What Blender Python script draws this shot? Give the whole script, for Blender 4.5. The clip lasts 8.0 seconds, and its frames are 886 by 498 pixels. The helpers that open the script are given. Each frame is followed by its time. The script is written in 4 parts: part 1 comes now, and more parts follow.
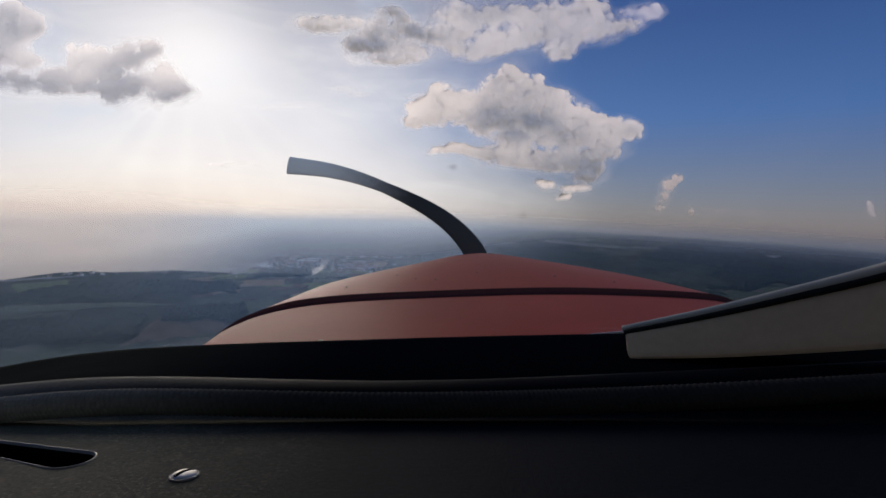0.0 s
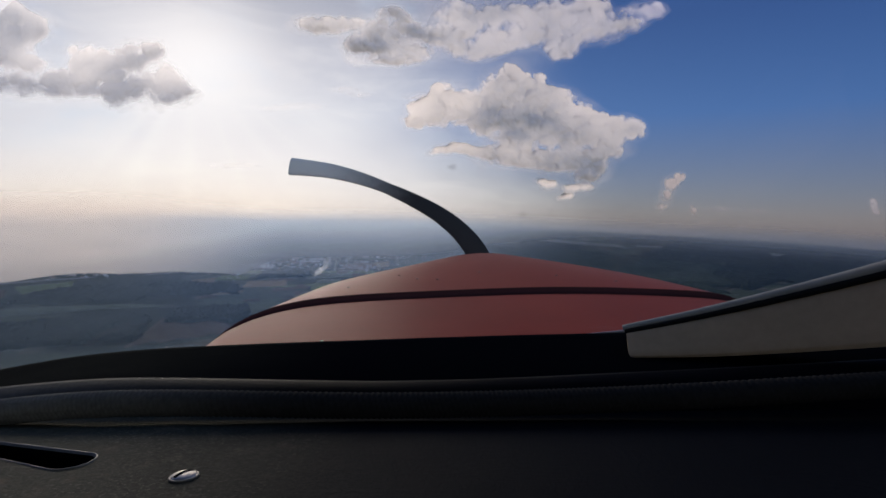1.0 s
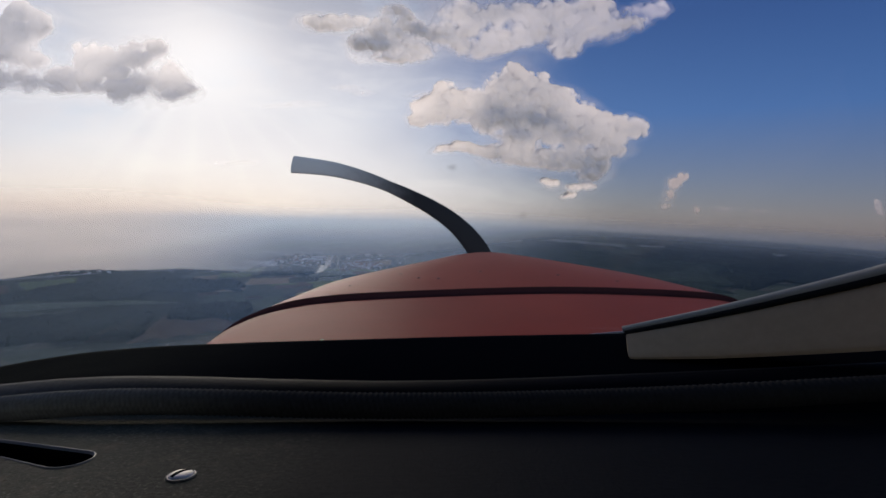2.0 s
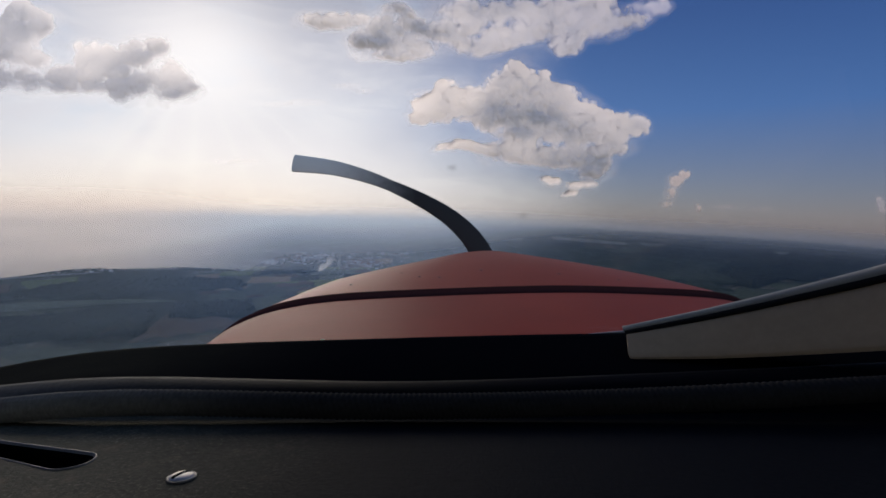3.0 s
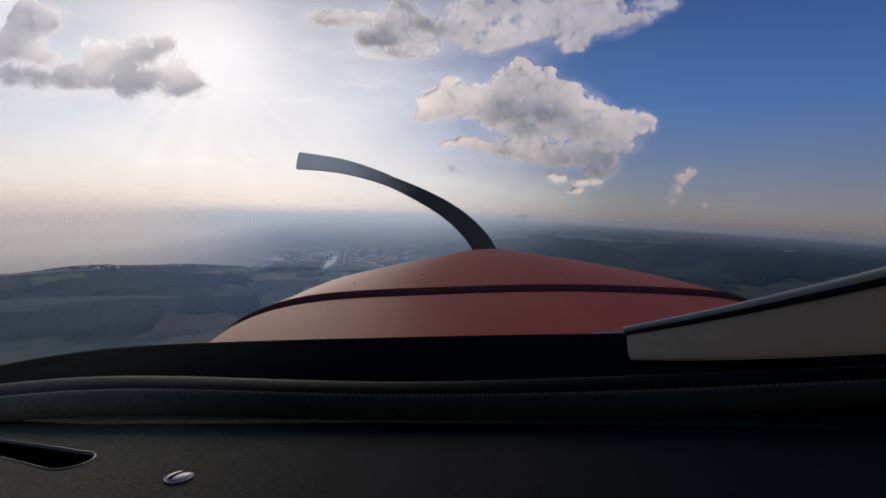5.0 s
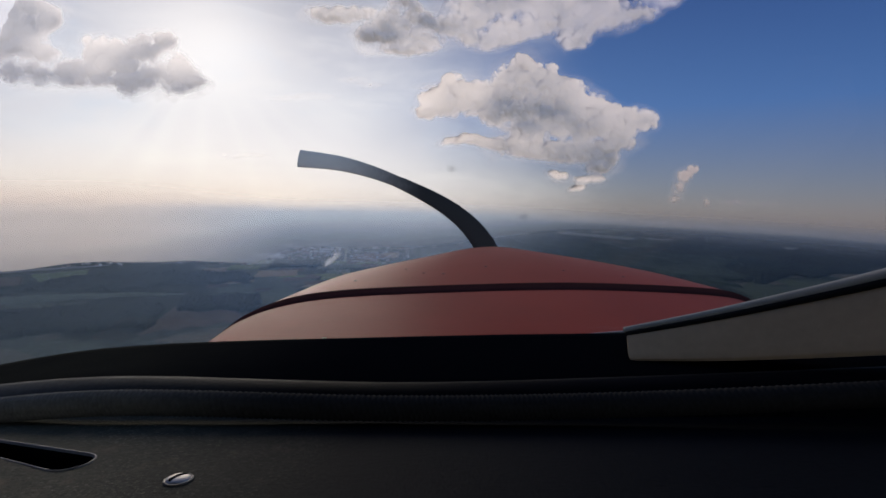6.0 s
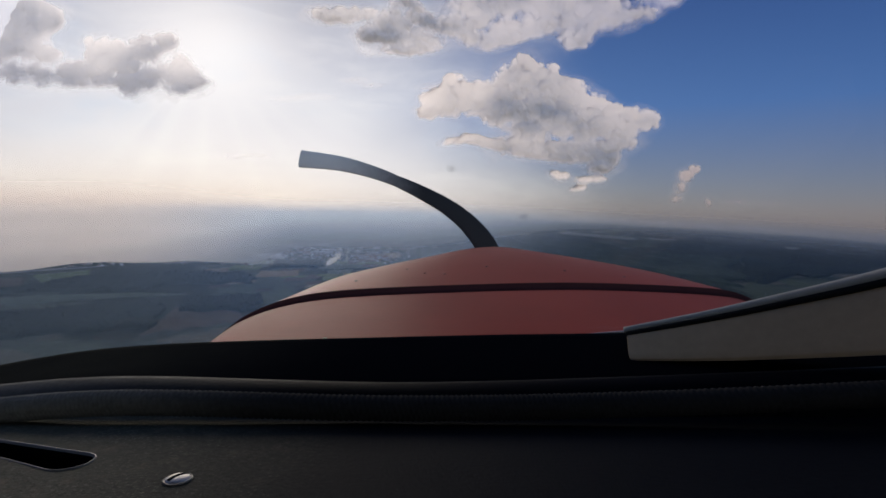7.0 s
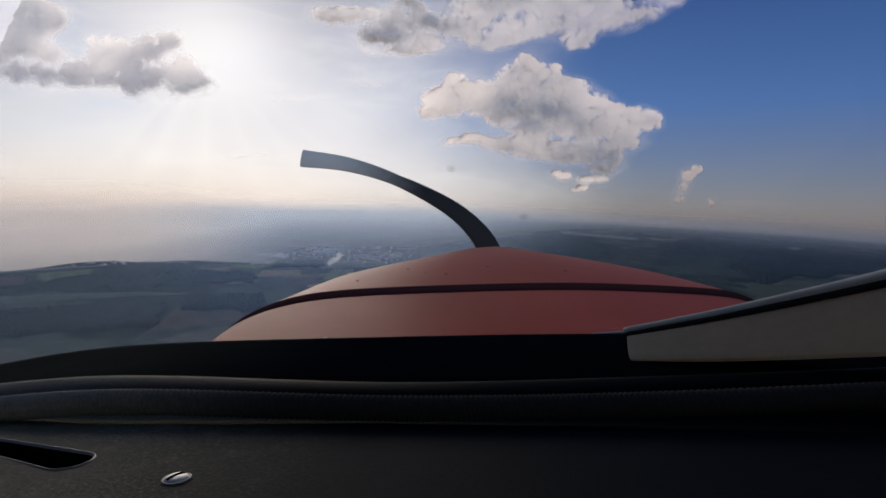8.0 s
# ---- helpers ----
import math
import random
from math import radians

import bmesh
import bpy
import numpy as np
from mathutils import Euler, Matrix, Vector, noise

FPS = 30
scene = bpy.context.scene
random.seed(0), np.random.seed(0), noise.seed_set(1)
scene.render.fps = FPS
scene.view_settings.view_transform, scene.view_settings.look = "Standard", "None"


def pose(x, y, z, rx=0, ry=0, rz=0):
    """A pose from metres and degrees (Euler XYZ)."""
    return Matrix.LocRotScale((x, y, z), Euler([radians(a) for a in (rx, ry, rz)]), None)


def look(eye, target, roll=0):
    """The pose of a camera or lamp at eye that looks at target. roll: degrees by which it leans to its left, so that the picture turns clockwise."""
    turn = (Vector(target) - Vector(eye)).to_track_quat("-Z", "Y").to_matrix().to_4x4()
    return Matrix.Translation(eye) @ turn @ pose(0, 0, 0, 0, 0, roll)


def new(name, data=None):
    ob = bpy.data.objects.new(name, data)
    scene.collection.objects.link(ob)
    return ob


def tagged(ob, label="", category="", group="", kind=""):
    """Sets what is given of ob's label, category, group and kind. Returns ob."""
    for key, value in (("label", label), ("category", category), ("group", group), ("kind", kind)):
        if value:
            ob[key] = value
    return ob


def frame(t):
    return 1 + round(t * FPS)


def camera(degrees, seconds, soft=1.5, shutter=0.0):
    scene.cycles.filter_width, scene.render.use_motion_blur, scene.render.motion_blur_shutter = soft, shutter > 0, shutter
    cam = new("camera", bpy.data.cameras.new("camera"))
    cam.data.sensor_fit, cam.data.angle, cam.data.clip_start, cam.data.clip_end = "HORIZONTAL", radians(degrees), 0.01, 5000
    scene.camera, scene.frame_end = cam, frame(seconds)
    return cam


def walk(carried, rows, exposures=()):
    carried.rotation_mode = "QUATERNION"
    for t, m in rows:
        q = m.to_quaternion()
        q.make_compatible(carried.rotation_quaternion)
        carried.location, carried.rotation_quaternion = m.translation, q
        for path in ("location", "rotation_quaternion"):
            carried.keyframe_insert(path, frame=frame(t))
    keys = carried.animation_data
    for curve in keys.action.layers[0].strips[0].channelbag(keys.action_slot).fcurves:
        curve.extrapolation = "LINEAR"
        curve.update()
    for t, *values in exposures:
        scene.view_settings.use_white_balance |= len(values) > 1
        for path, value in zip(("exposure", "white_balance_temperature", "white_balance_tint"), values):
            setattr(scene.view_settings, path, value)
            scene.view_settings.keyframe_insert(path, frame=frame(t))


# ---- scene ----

# ---- camera and walk ----
LENS = 81.0
cam = camera(LENS, 8.0, soft=1.6)
# rest pose of the camera, and the frame of the aircraft round it: x right, y ahead, z up
REST = look((0, 0, 0), (0, math.cos(radians(3.3)), -math.sin(radians(3.3))), 1.7)
AIR = REST @ Matrix(((1, 0, 0, 0), (0, 0, 1, 0), (0, -1, 0, 0), (0, 0, 0, 1)))
PIVOT_TURN, PIVOT_NOD = 0.36, 0.40


def sway(turn, nod, lean):
    """The camera swung a little on its mount about points just ahead of it (degrees)."""
    return (REST @ Matrix.Translation((0, 0, -PIVOT_TURN)) @ Matrix.Rotation(radians(turn), 4, "Y") @ Matrix.Translation((0, 0, PIVOT_TURN - PIVOT_NOD))
            @ Matrix.Rotation(radians(nod), 4, "X") @ Matrix.Rotation(radians(lean), 4, "Z") @ Matrix.Translation((0, 0, PIVOT_NOD)))


walk(cam, [
    (0.0, sway(-0.95, 0.47, -0.06)), (0.5, sway(-0.83, 0.46, -0.25)), (1.0, sway(-0.69, 0.47, -0.36)),
    (1.5, sway(-0.50, 0.41, 0.03)), (2.2, sway(-0.40, 0.26, -0.06)), (3.0, sway(-0.30, 0.11, -0.11)),
    (3.5, sway(-0.14, 0.11, 0.0)), (4.0, sway(0.0, 0.03, 0.0)), (4.5, sway(0.16, -0.03, 0.04)),
    (5.2, sway(0.28, -0.27, 0.06)), (6.0, sway(0.40, -0.50, 0.07)), (6.5, sway(0.42, -0.54, -0.06)),
    (7.0, sway(0.55, -0.48, 0.02)), (7.5, sway(0.66, -0.47, 0.0)), (8.0, sway(0.74, -0.51, 0.12)),
])

# ---- world and sun ----
SUN_AZ, SUN_EL = -24.0, 17.0
world = bpy.data.worlds.new("sky")
scene.world = world
world.use_nodes = True
wn = world.node_tree
sky = wn.nodes.new("ShaderNodeTexSky")
sky.sky_type, sky.sun_disc = "NISHITA", False
sky.sun_elevation, sky.sun_rotation = radians(SUN_EL), radians(SUN_AZ)
sky.air_density, sky.dust_density, sky.ozone_density = 1.0, 0.2, 1.0
wn.links.new(sky.outputs[0], wn.nodes["Background"].inputs[0])
wn.nodes["Background"].inputs[1].default_value = 0.05

sun_way = Vector((math.sin(radians(SUN_AZ)) * math.cos(radians(SUN_EL)),
                  math.cos(radians(SUN_AZ)) * math.cos(radians(SUN_EL)), math.sin(radians(SUN_EL))))
sun_data = bpy.data.lights.new("sun", "SUN")
sun_data.energy, sun_data.angle, sun_data.color = 5.0, radians(34), (1.0, 0.89, 0.77)
sun = new("sun", sun_data)
sun.matrix_world = look(sun_way * 100, (0, 0, 0))


# ---- node shorthand ----
class Mat:
    """A node material with a few short calls for wiring."""

    def __init__(self, name):
        self.m = bpy.data.materials.new(name)
        self.m.use_nodes = True
        self.t = self.m.node_tree
        self.t.nodes.clear()
        self.out = self.t.nodes.new("ShaderNodeOutputMaterial")

    def put(self, socket, v):
        if isinstance(v, (int, float)):
            socket.default_value = v
        elif isinstance(v, (tuple, list)):
            socket.default_value = (*v, 1.0) if len(v) == 3 and socket.type == "RGBA" else v
        else:
            self.t.links.new(v, socket)

    def node(self, kind, out=0, props=(), **ins):
        n = self.t.nodes.new(kind)
        for k, v in props:
            setattr(n, k, v)
        for k, v in ins.items():
            key = int(k[1:]) if k[0] == "i" and k[1:].isdigit() else k.replace("_", " ")
            self.put(n.inputs[key], v)
        return n.outputs[out]

    def math(self, op, a, b=0.0, c=0.0, clamp=False):
        return self.node("ShaderNodeMath", 0, (("operation", op), ("use_clamp", clamp)), i0=a, i1=b, i2=c)

    def ramp01(self, v, lo, hi):
        if lo > hi:
            return self.math("SUBTRACT", 1.0, self.ramp01(v, hi, lo))
        return self.node("ShaderNodeMapRange", 0, (("interpolation_type", "SMOOTHSTEP"),), i0=v, i1=lo, i2=hi)

    def mix(self, f, a, b, how="MIX"):
        n = self.t.nodes.new("ShaderNodeMix")
        n.data_type, n.blend_type = "RGBA", how
        self.put(n.inputs[0], f), self.put(n.inputs[6], a), self.put(n.inputs[7], b)
        return n.outputs[2]

    def ramp(self, v, stops, how="LINEAR"):
        n = self.t.nodes.new("ShaderNodeValToRGB")
        n.color_ramp.interpolation = how
        e = n.color_ramp.elements
        while len(e) < len(stops):
            e.new(0.5)
        for el, (p, c) in zip(e, stops):
            el.position, el.color = p, (*c, 1.0) if isinstance(c, tuple) else (c, c, c, 1.0)
        self.put(n.inputs[0], v)
        return n.outputs[0]

    def coord(self, which="Object"):
        n = self.t.nodes.new("ShaderNodeTexCoord")
        return n.outputs[which]

    def split(self, v):
        n = self.t.nodes.new("ShaderNodeSeparateXYZ")
        self.put(n.inputs[0], v)
        return n.outputs

    def join(self, x, y, z):
        return self.node("ShaderNodeCombineXYZ", 0, (), i0=x, i1=y, i2=z)

    def scaled(self, v, s):
        return self.node("ShaderNodeVectorMath", 0, (("operation", "MULTIPLY"),), i0=v, i1=s)

    def noise(self, v, scale, detail=4.0, rough=0.55, out=0, warp=0.0):
        return self.node("ShaderNodeTexNoise", out, (), Vector=v, Scale=scale, Detail=detail, Roughness=rough, Distortion=warp)

    def bump(self, h, strength, dist):
        return self.node("ShaderNodeBump", 0, (), Strength=strength, Distance=dist, Height=h)

    def principled(self, **ins):
        return self.node("ShaderNodeBsdfPrincipled", 0, (), **ins)

    def done(self, shader):
        self.t.links.new(shader, self.out.inputs[0])
        return self.m


def make_sky_material():
    k = Mat("sky_backdrop")
    az, el, _ = k.split(k.coord("UV"))
    p = k.join(k.math("MULTIPLY", az, 0.05), k.math("MULTIPLY", el, 0.09), 0.0)
    drift = k.math("MULTIPLY", k.math("SUBTRACT", k.noise(p, 1.6, 5), 0.5), 14.0)
    off = k.math("ABSOLUTE", k.math("ADD", az, 24.0))
    low = k.math("MULTIPLY", k.math("SUBTRACT", 1.0, k.ramp01(el, 2.0, 9.0)), -5.0)
    glow = k.math("SUBTRACT", 1.0, k.ramp01(k.math("ADD", k.math("ADD", off, low), drift), 8.0, 41.0))
    e = k.math("DIVIDE", el, 60.0, clamp=True)
    blue = k.ramp(e, [(0.0, (0.145, 0.128, 0.168)), (0.06, (0.108, 0.124, 0.22)), (0.19, (0.030, 0.104, 0.338)),
                      (0.34, (0.013, 0.058, 0.238)), (1.0, (0.02, 0.06, 0.22))])
    warm = k.ramp(e, [(0.0, (0.625, 0.575, 0.625)), (0.05, (0.725, 0.675, 0.725)), (0.11, (0.78, 0.735, 0.78)), (0.2, (0.71, 0.695, 0.75)),
                      (0.28, (0.60, 0.585, 0.645)), (0.37, (0.42, 0.42, 0.49)), (1.0, (0.10, 0.2, 0.42))])
    away = k.ramp(e, [(0.0, (0.60, 0.57, 0.58)), (0.1, (0.54, 0.58, 0.66)), (0.4, (0.30, 0.40, 0.56)), (1.0, (0.07, 0.15, 0.33))])
    blue = k.mix(k.ramp01(off, 66.0, 120.0), blue, away)
    col = k.mix(glow, blue, warm)
    # patches of paler blue and thin streaks of high cloud on the sunward side
    q = k.join(k.math("MULTIPLY", az, 0.07), k.math("MULTIPLY", el, 0.13), 7.0)
    gap = k.ramp01(k.noise(q, 1.1, 4, 0.5), 0.48, 0.68)
    gap = k.math("MULTIPLY", gap, k.math("MULTIPLY", k.ramp01(el, 4.0, 9.0), 0.55))
    col = k.mix(k.math("MULTIPLY", gap, glow), col, (0.545, 0.615, 0.75))
    q = k.join(k.math("MULTIPLY", az, 0.05), k.math("MULTIPLY", el, 0.22), 3.0)
    thin = k.ramp01(k.noise(q, 1.5, 8, 0.62, warp=0.5), 0.47, 0.72)
    col = k.mix(k.math("MULTIPLY", k.math("MULTIPLY", thin, glow), 0.30), col, (0.93, 0.89, 0.88))
    # the veiled sun and the beams that fan out below its cloud
    dx, dy = k.math("ADD", az, 25.0), k.math("SUBTRACT", el, 15.2)
    near = k.math("SQRT", k.math("ADD", k.math("POWER", dx, 2.0), k.math("POWER", k.math("MULTIPLY", dy, 1.3), 2.0)))
    halo = k.math("SUBTRACT", 1.0, k.ramp01(near, 0.5, 11.5))
    col = k.mix(k.math("MULTIPLY", halo, 0.75), col, (1.05, 0.995, 0.98))
    fan = k.math("ARCTAN2", dx, k.math("MULTIPLY", dy, -1.0))
    beam = k.ramp01(k.noise(k.join(k.math("MULTIPLY", fan, 1.7), 0.0, 1.7), 2.2, 3, 0.6), 0.45, 0.75)
    beam = k.math("MULTIPLY", beam, k.ramp01(dy, -1.0, -6.0))
    beam = k.math("MULTIPLY", beam, k.math("MULTIPLY", k.ramp01(near, 3.0, 8.0), k.math("SUBTRACT", 1.0, k.ramp01(near, 12.0, 24.0))))
    col = k.mix(k.math("MULTIPLY", beam, 0.35), col, (0.97, 0.95, 0.93))
    glowing = k.node("ShaderNodeEmission", 0, (), Color=col, Strength=1.36)
    clear = k.node("ShaderNodeBsdfTransparent")
    return k.done(k.node("ShaderNodeMixShader", 0, (), i0=0.66, i1=clear, i2=glowing))


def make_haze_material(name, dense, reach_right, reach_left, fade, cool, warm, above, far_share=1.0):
    """Haze painted on a curved sheet: densest at the horizon, thinning above and downwards, reaching lower and coloured
    warmer on the sunward side.
    """
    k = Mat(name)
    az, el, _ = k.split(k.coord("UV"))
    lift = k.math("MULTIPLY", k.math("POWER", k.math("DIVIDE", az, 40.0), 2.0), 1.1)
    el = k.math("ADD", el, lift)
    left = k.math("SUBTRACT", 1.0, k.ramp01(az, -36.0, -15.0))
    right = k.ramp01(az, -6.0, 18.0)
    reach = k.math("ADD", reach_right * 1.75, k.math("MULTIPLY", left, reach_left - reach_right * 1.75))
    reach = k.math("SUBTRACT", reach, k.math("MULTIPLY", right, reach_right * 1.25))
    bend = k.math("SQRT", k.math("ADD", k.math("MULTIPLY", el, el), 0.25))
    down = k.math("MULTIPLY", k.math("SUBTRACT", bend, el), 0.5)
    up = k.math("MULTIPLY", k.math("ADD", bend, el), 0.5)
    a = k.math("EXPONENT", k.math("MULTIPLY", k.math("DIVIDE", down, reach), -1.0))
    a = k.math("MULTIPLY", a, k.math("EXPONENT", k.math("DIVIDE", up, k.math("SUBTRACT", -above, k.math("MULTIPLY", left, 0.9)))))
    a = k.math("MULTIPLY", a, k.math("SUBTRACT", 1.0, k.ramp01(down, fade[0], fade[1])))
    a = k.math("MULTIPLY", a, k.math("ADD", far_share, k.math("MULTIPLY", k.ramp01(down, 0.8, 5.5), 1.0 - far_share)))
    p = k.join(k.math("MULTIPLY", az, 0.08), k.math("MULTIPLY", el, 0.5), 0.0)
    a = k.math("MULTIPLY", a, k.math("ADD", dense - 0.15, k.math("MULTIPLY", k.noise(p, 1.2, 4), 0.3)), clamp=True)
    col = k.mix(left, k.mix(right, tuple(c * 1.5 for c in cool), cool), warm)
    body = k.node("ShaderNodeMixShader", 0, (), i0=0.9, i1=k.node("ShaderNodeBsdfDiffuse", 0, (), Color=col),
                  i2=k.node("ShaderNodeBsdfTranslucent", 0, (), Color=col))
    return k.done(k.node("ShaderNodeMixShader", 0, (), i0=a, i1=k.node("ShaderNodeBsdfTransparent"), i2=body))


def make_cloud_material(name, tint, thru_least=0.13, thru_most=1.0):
    """Cloud: sunlight glows through where its painted shade is low, dull where it is high, frayed at its rim."""
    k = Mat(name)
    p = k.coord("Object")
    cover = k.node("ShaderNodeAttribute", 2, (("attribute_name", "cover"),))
    cloud_shade = k.node("ShaderNodeAttribute", 2, (("attribute_name", "cloud_shade"),))
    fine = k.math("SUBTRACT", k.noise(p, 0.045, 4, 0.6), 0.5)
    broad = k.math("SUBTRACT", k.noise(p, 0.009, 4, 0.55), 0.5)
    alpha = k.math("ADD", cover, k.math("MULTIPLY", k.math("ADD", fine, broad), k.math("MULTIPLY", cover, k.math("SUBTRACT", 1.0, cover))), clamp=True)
    cloud_shade = k.math("ADD", cloud_shade, k.math("ADD", k.math("MULTIPLY", fine, 0.12), k.math("MULTIPLY", broad, 0.16)), clamp=True)
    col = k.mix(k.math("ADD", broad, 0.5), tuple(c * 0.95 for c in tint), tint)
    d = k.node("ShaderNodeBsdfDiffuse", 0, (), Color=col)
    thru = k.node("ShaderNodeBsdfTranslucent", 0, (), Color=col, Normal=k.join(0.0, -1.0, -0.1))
    glow = k.math("ADD", thru_least, k.math("MULTIPLY", k.math("SUBTRACT", 1.0, cloud_shade), thru_most - thru_least))
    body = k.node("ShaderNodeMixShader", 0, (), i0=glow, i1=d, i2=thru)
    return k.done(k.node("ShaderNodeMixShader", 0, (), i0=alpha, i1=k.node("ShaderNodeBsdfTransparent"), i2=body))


def make_ground_material():
    k = Mat("farmland")
    p = k.coord("Object")
    cells = k.t.nodes.new("ShaderNodeTexVoronoi")
    k.put(cells.inputs["Vector"], k.node("ShaderNodeVectorMath", 0, (("operation", "ADD"),), i0=p,
          i1=k.scaled(k.noise(p, 0.0016, 3, out=1), (160.0, 160.0, 160.0))))
    k.put(cells.inputs["Scale"], 0.0042)
    tone = k.split(cells.outputs["Color"])[0]
    field = k.ramp(tone, [(0.0, (0.05, 0.075, 0.04)), (0.35, (0.075, 0.10, 0.045)), (0.6, (0.11, 0.10, 0.06)),
                          (0.82, (0.17, 0.135, 0.085)), (0.93, (0.06, 0.085, 0.04))], "CONSTANT")
    grain = k.noise(p, 0.02, 6, 0.65)
    field = k.mix(0.5, field, k.mix(grain, (0.03, 0.04, 0.025), (0.10, 0.10, 0.07)))
    wood = k.ramp01(k.noise(p, 0.0011, 5, 0.6), 0.42, 0.50)
    col = k.mix(wood, field, k.mix(grain, (0.010, 0.018, 0.014), (0.030, 0.046, 0.028)))
    return k.done(k.principled(Base_Color=col, Roughness=0.95, Specular_IOR_Level=0.1,
                               Normal=k.bump(k.noise(p, 0.03, 5), 0.6, 8.0)))


def make_land_material(name, dark, light, scale):
    k = Mat(name)
    p = k.coord("Object")
    n = k.math("ADD", k.math("MULTIPLY", k.noise(p, scale, 6, 0.65), 0.6), k.math("MULTIPLY", k.noise(p, scale * 0.15, 3), 0.4))
    return k.done(k.principled(Base_Color=k.mix(k.ramp01(n, 0.3, 0.7), dark, light), Roughness=0.95, Specular_IOR_Level=0.05,
                               Normal=k.bump(n, 0.5, 6.0)))


def plain(name, color, rough=0.6, metal=0.0, scale=60.0, amount=0.25, bump=0.15, dist=0.001, **more):
    """A painted, moulded or metal surface with grain and faint mottling."""
    k = Mat(name)
    p = k.coord("Object")
    fine, broad = k.noise(p, scale, 6, 0.6), k.noise(p, scale * 0.12, 3)
    v = k.math("ADD", k.math("MULTIPLY", fine, 0.6), k.math("MULTIPLY", broad, 0.4))
    col = k.mix(v, tuple(c * (1 - amount) for c in color), tuple(c * (1 + amount) for c in color))
    r = k.math("ADD", rough - 0.08, k.math("MULTIPLY", broad, 0.16))
    return k.done(k.principled(Base_Color=col, Roughness=r, Metallic=metal, Normal=k.bump(fine, bump, dist), **more))


def make_windshield_material():
    k = Mat("clear_acrylic")
    f = k.node("ShaderNodeFresnel", 0, (), IOR=1.2)
    gloss = k.node("ShaderNodeBsdfGlossy", 0, (), Color=(1, 1, 1), Roughness=0.03)
    clear = k.node("ShaderNodeBsdfTransparent", 0, (), Color=(0.97, 0.97, 0.97))
    return k.done(k.node("ShaderNodeMixShader", 0, (), i0=f, i1=clear, i2=gloss))


SKY, GROUND = make_sky_material(), make_ground_material()
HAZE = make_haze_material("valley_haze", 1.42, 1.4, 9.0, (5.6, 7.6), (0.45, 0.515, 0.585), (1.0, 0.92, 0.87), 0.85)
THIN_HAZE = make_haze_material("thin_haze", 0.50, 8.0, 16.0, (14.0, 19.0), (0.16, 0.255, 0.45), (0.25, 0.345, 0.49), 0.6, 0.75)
# most cloud tints hold some of the warm evening sunlight
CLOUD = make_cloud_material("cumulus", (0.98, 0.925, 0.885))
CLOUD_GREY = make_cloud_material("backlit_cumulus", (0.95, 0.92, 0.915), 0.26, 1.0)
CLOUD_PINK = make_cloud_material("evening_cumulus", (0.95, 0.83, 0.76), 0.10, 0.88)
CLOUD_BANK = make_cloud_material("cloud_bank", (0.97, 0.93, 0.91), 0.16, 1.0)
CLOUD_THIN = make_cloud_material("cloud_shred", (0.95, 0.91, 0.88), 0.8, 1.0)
RED = plain("red_paint", (0.30, 0.045, 0.027), 0.50, 0, 6, 0.36, 0.04, 0.0006, Specular_IOR_Level=0.016, Sheen_Weight=0.035, Sheen_Roughness=0.45)
BLACK = plain("black_plastic", (0.0062, 0.0066, 0.008), 0.9, 0, 300, 0.3, Specular_IOR_Level=0.0)
STRIP = plain("grey_strip", (0.30, 0.29, 0.27), 0.8, 0, 200, 0.2, Specular_IOR_Level=0.03)
RUBBER = plain("black_rubber", (0.012, 0.012, 0.013), 0.85, 0, 400, 0.4, Specular_IOR_Level=0.02)
BEIGE = plain("beige_trim", (0.405, 0.295, 0.192), 0.9, 0, 160, 0.25, Specular_IOR_Level=0.04)
STEEL = plain("screw_steel", (0.40, 0.37, 0.35), 0.55, 1.0, 500, 0.1)
WORN = plain("worn_rim_metal", (0.10, 0.092, 0.085), 0.5, 0.7, 700, 0.5)
LINER = plain("cabin_liner", (0.05, 0.048, 0.045), 0.9, 0, 80, 0.2, Specular_IOR_Level=0.1)
ACRYLIC = make_windshield_material()
WOODS = make_land_material("woodland", (0.012, 0.020, 0.017), (0.032, 0.046, 0.030), 0.03)
GREEN_WOODS = make_land_material("lighter_woodland", (0.022, 0.034, 0.024), (0.056, 0.074, 0.048), 0.012)
BROWN = make_land_material("ploughed_field", (0.075, 0.055, 0.038), (0.125, 0.09, 0.06), 0.015)
TAN = make_land_material("stubble_field", (0.20, 0.145, 0.085), (0.30, 0.21, 0.12), 0.015)
GREEN = make_land_material("grass_field", (0.10, 0.13, 0.045), (0.16, 0.18, 0.075), 0.015)
PALE = make_land_material("pale_field", (0.18, 0.18, 0.14), (0.29, 0.27, 0.21), 0.015)
MIST_GREEN = make_land_material("meadow", (0.10, 0.115, 0.08), (0.15, 0.165, 0.115), 0.01)
WALLS = make_land_material("render_wall", (0.32, 0.30, 0.28), (0.46, 0.44, 0.41), 0.05)
ROOF_WHITE = make_land_material("white_roof_sheet", (0.52, 0.51, 0.50), (0.68, 0.67, 0.66), 0.05)
ROOF_TILE = make_land_material("tile_roof", (0.20, 0.10, 0.07), (0.34, 0.19, 0.13), 0.05)


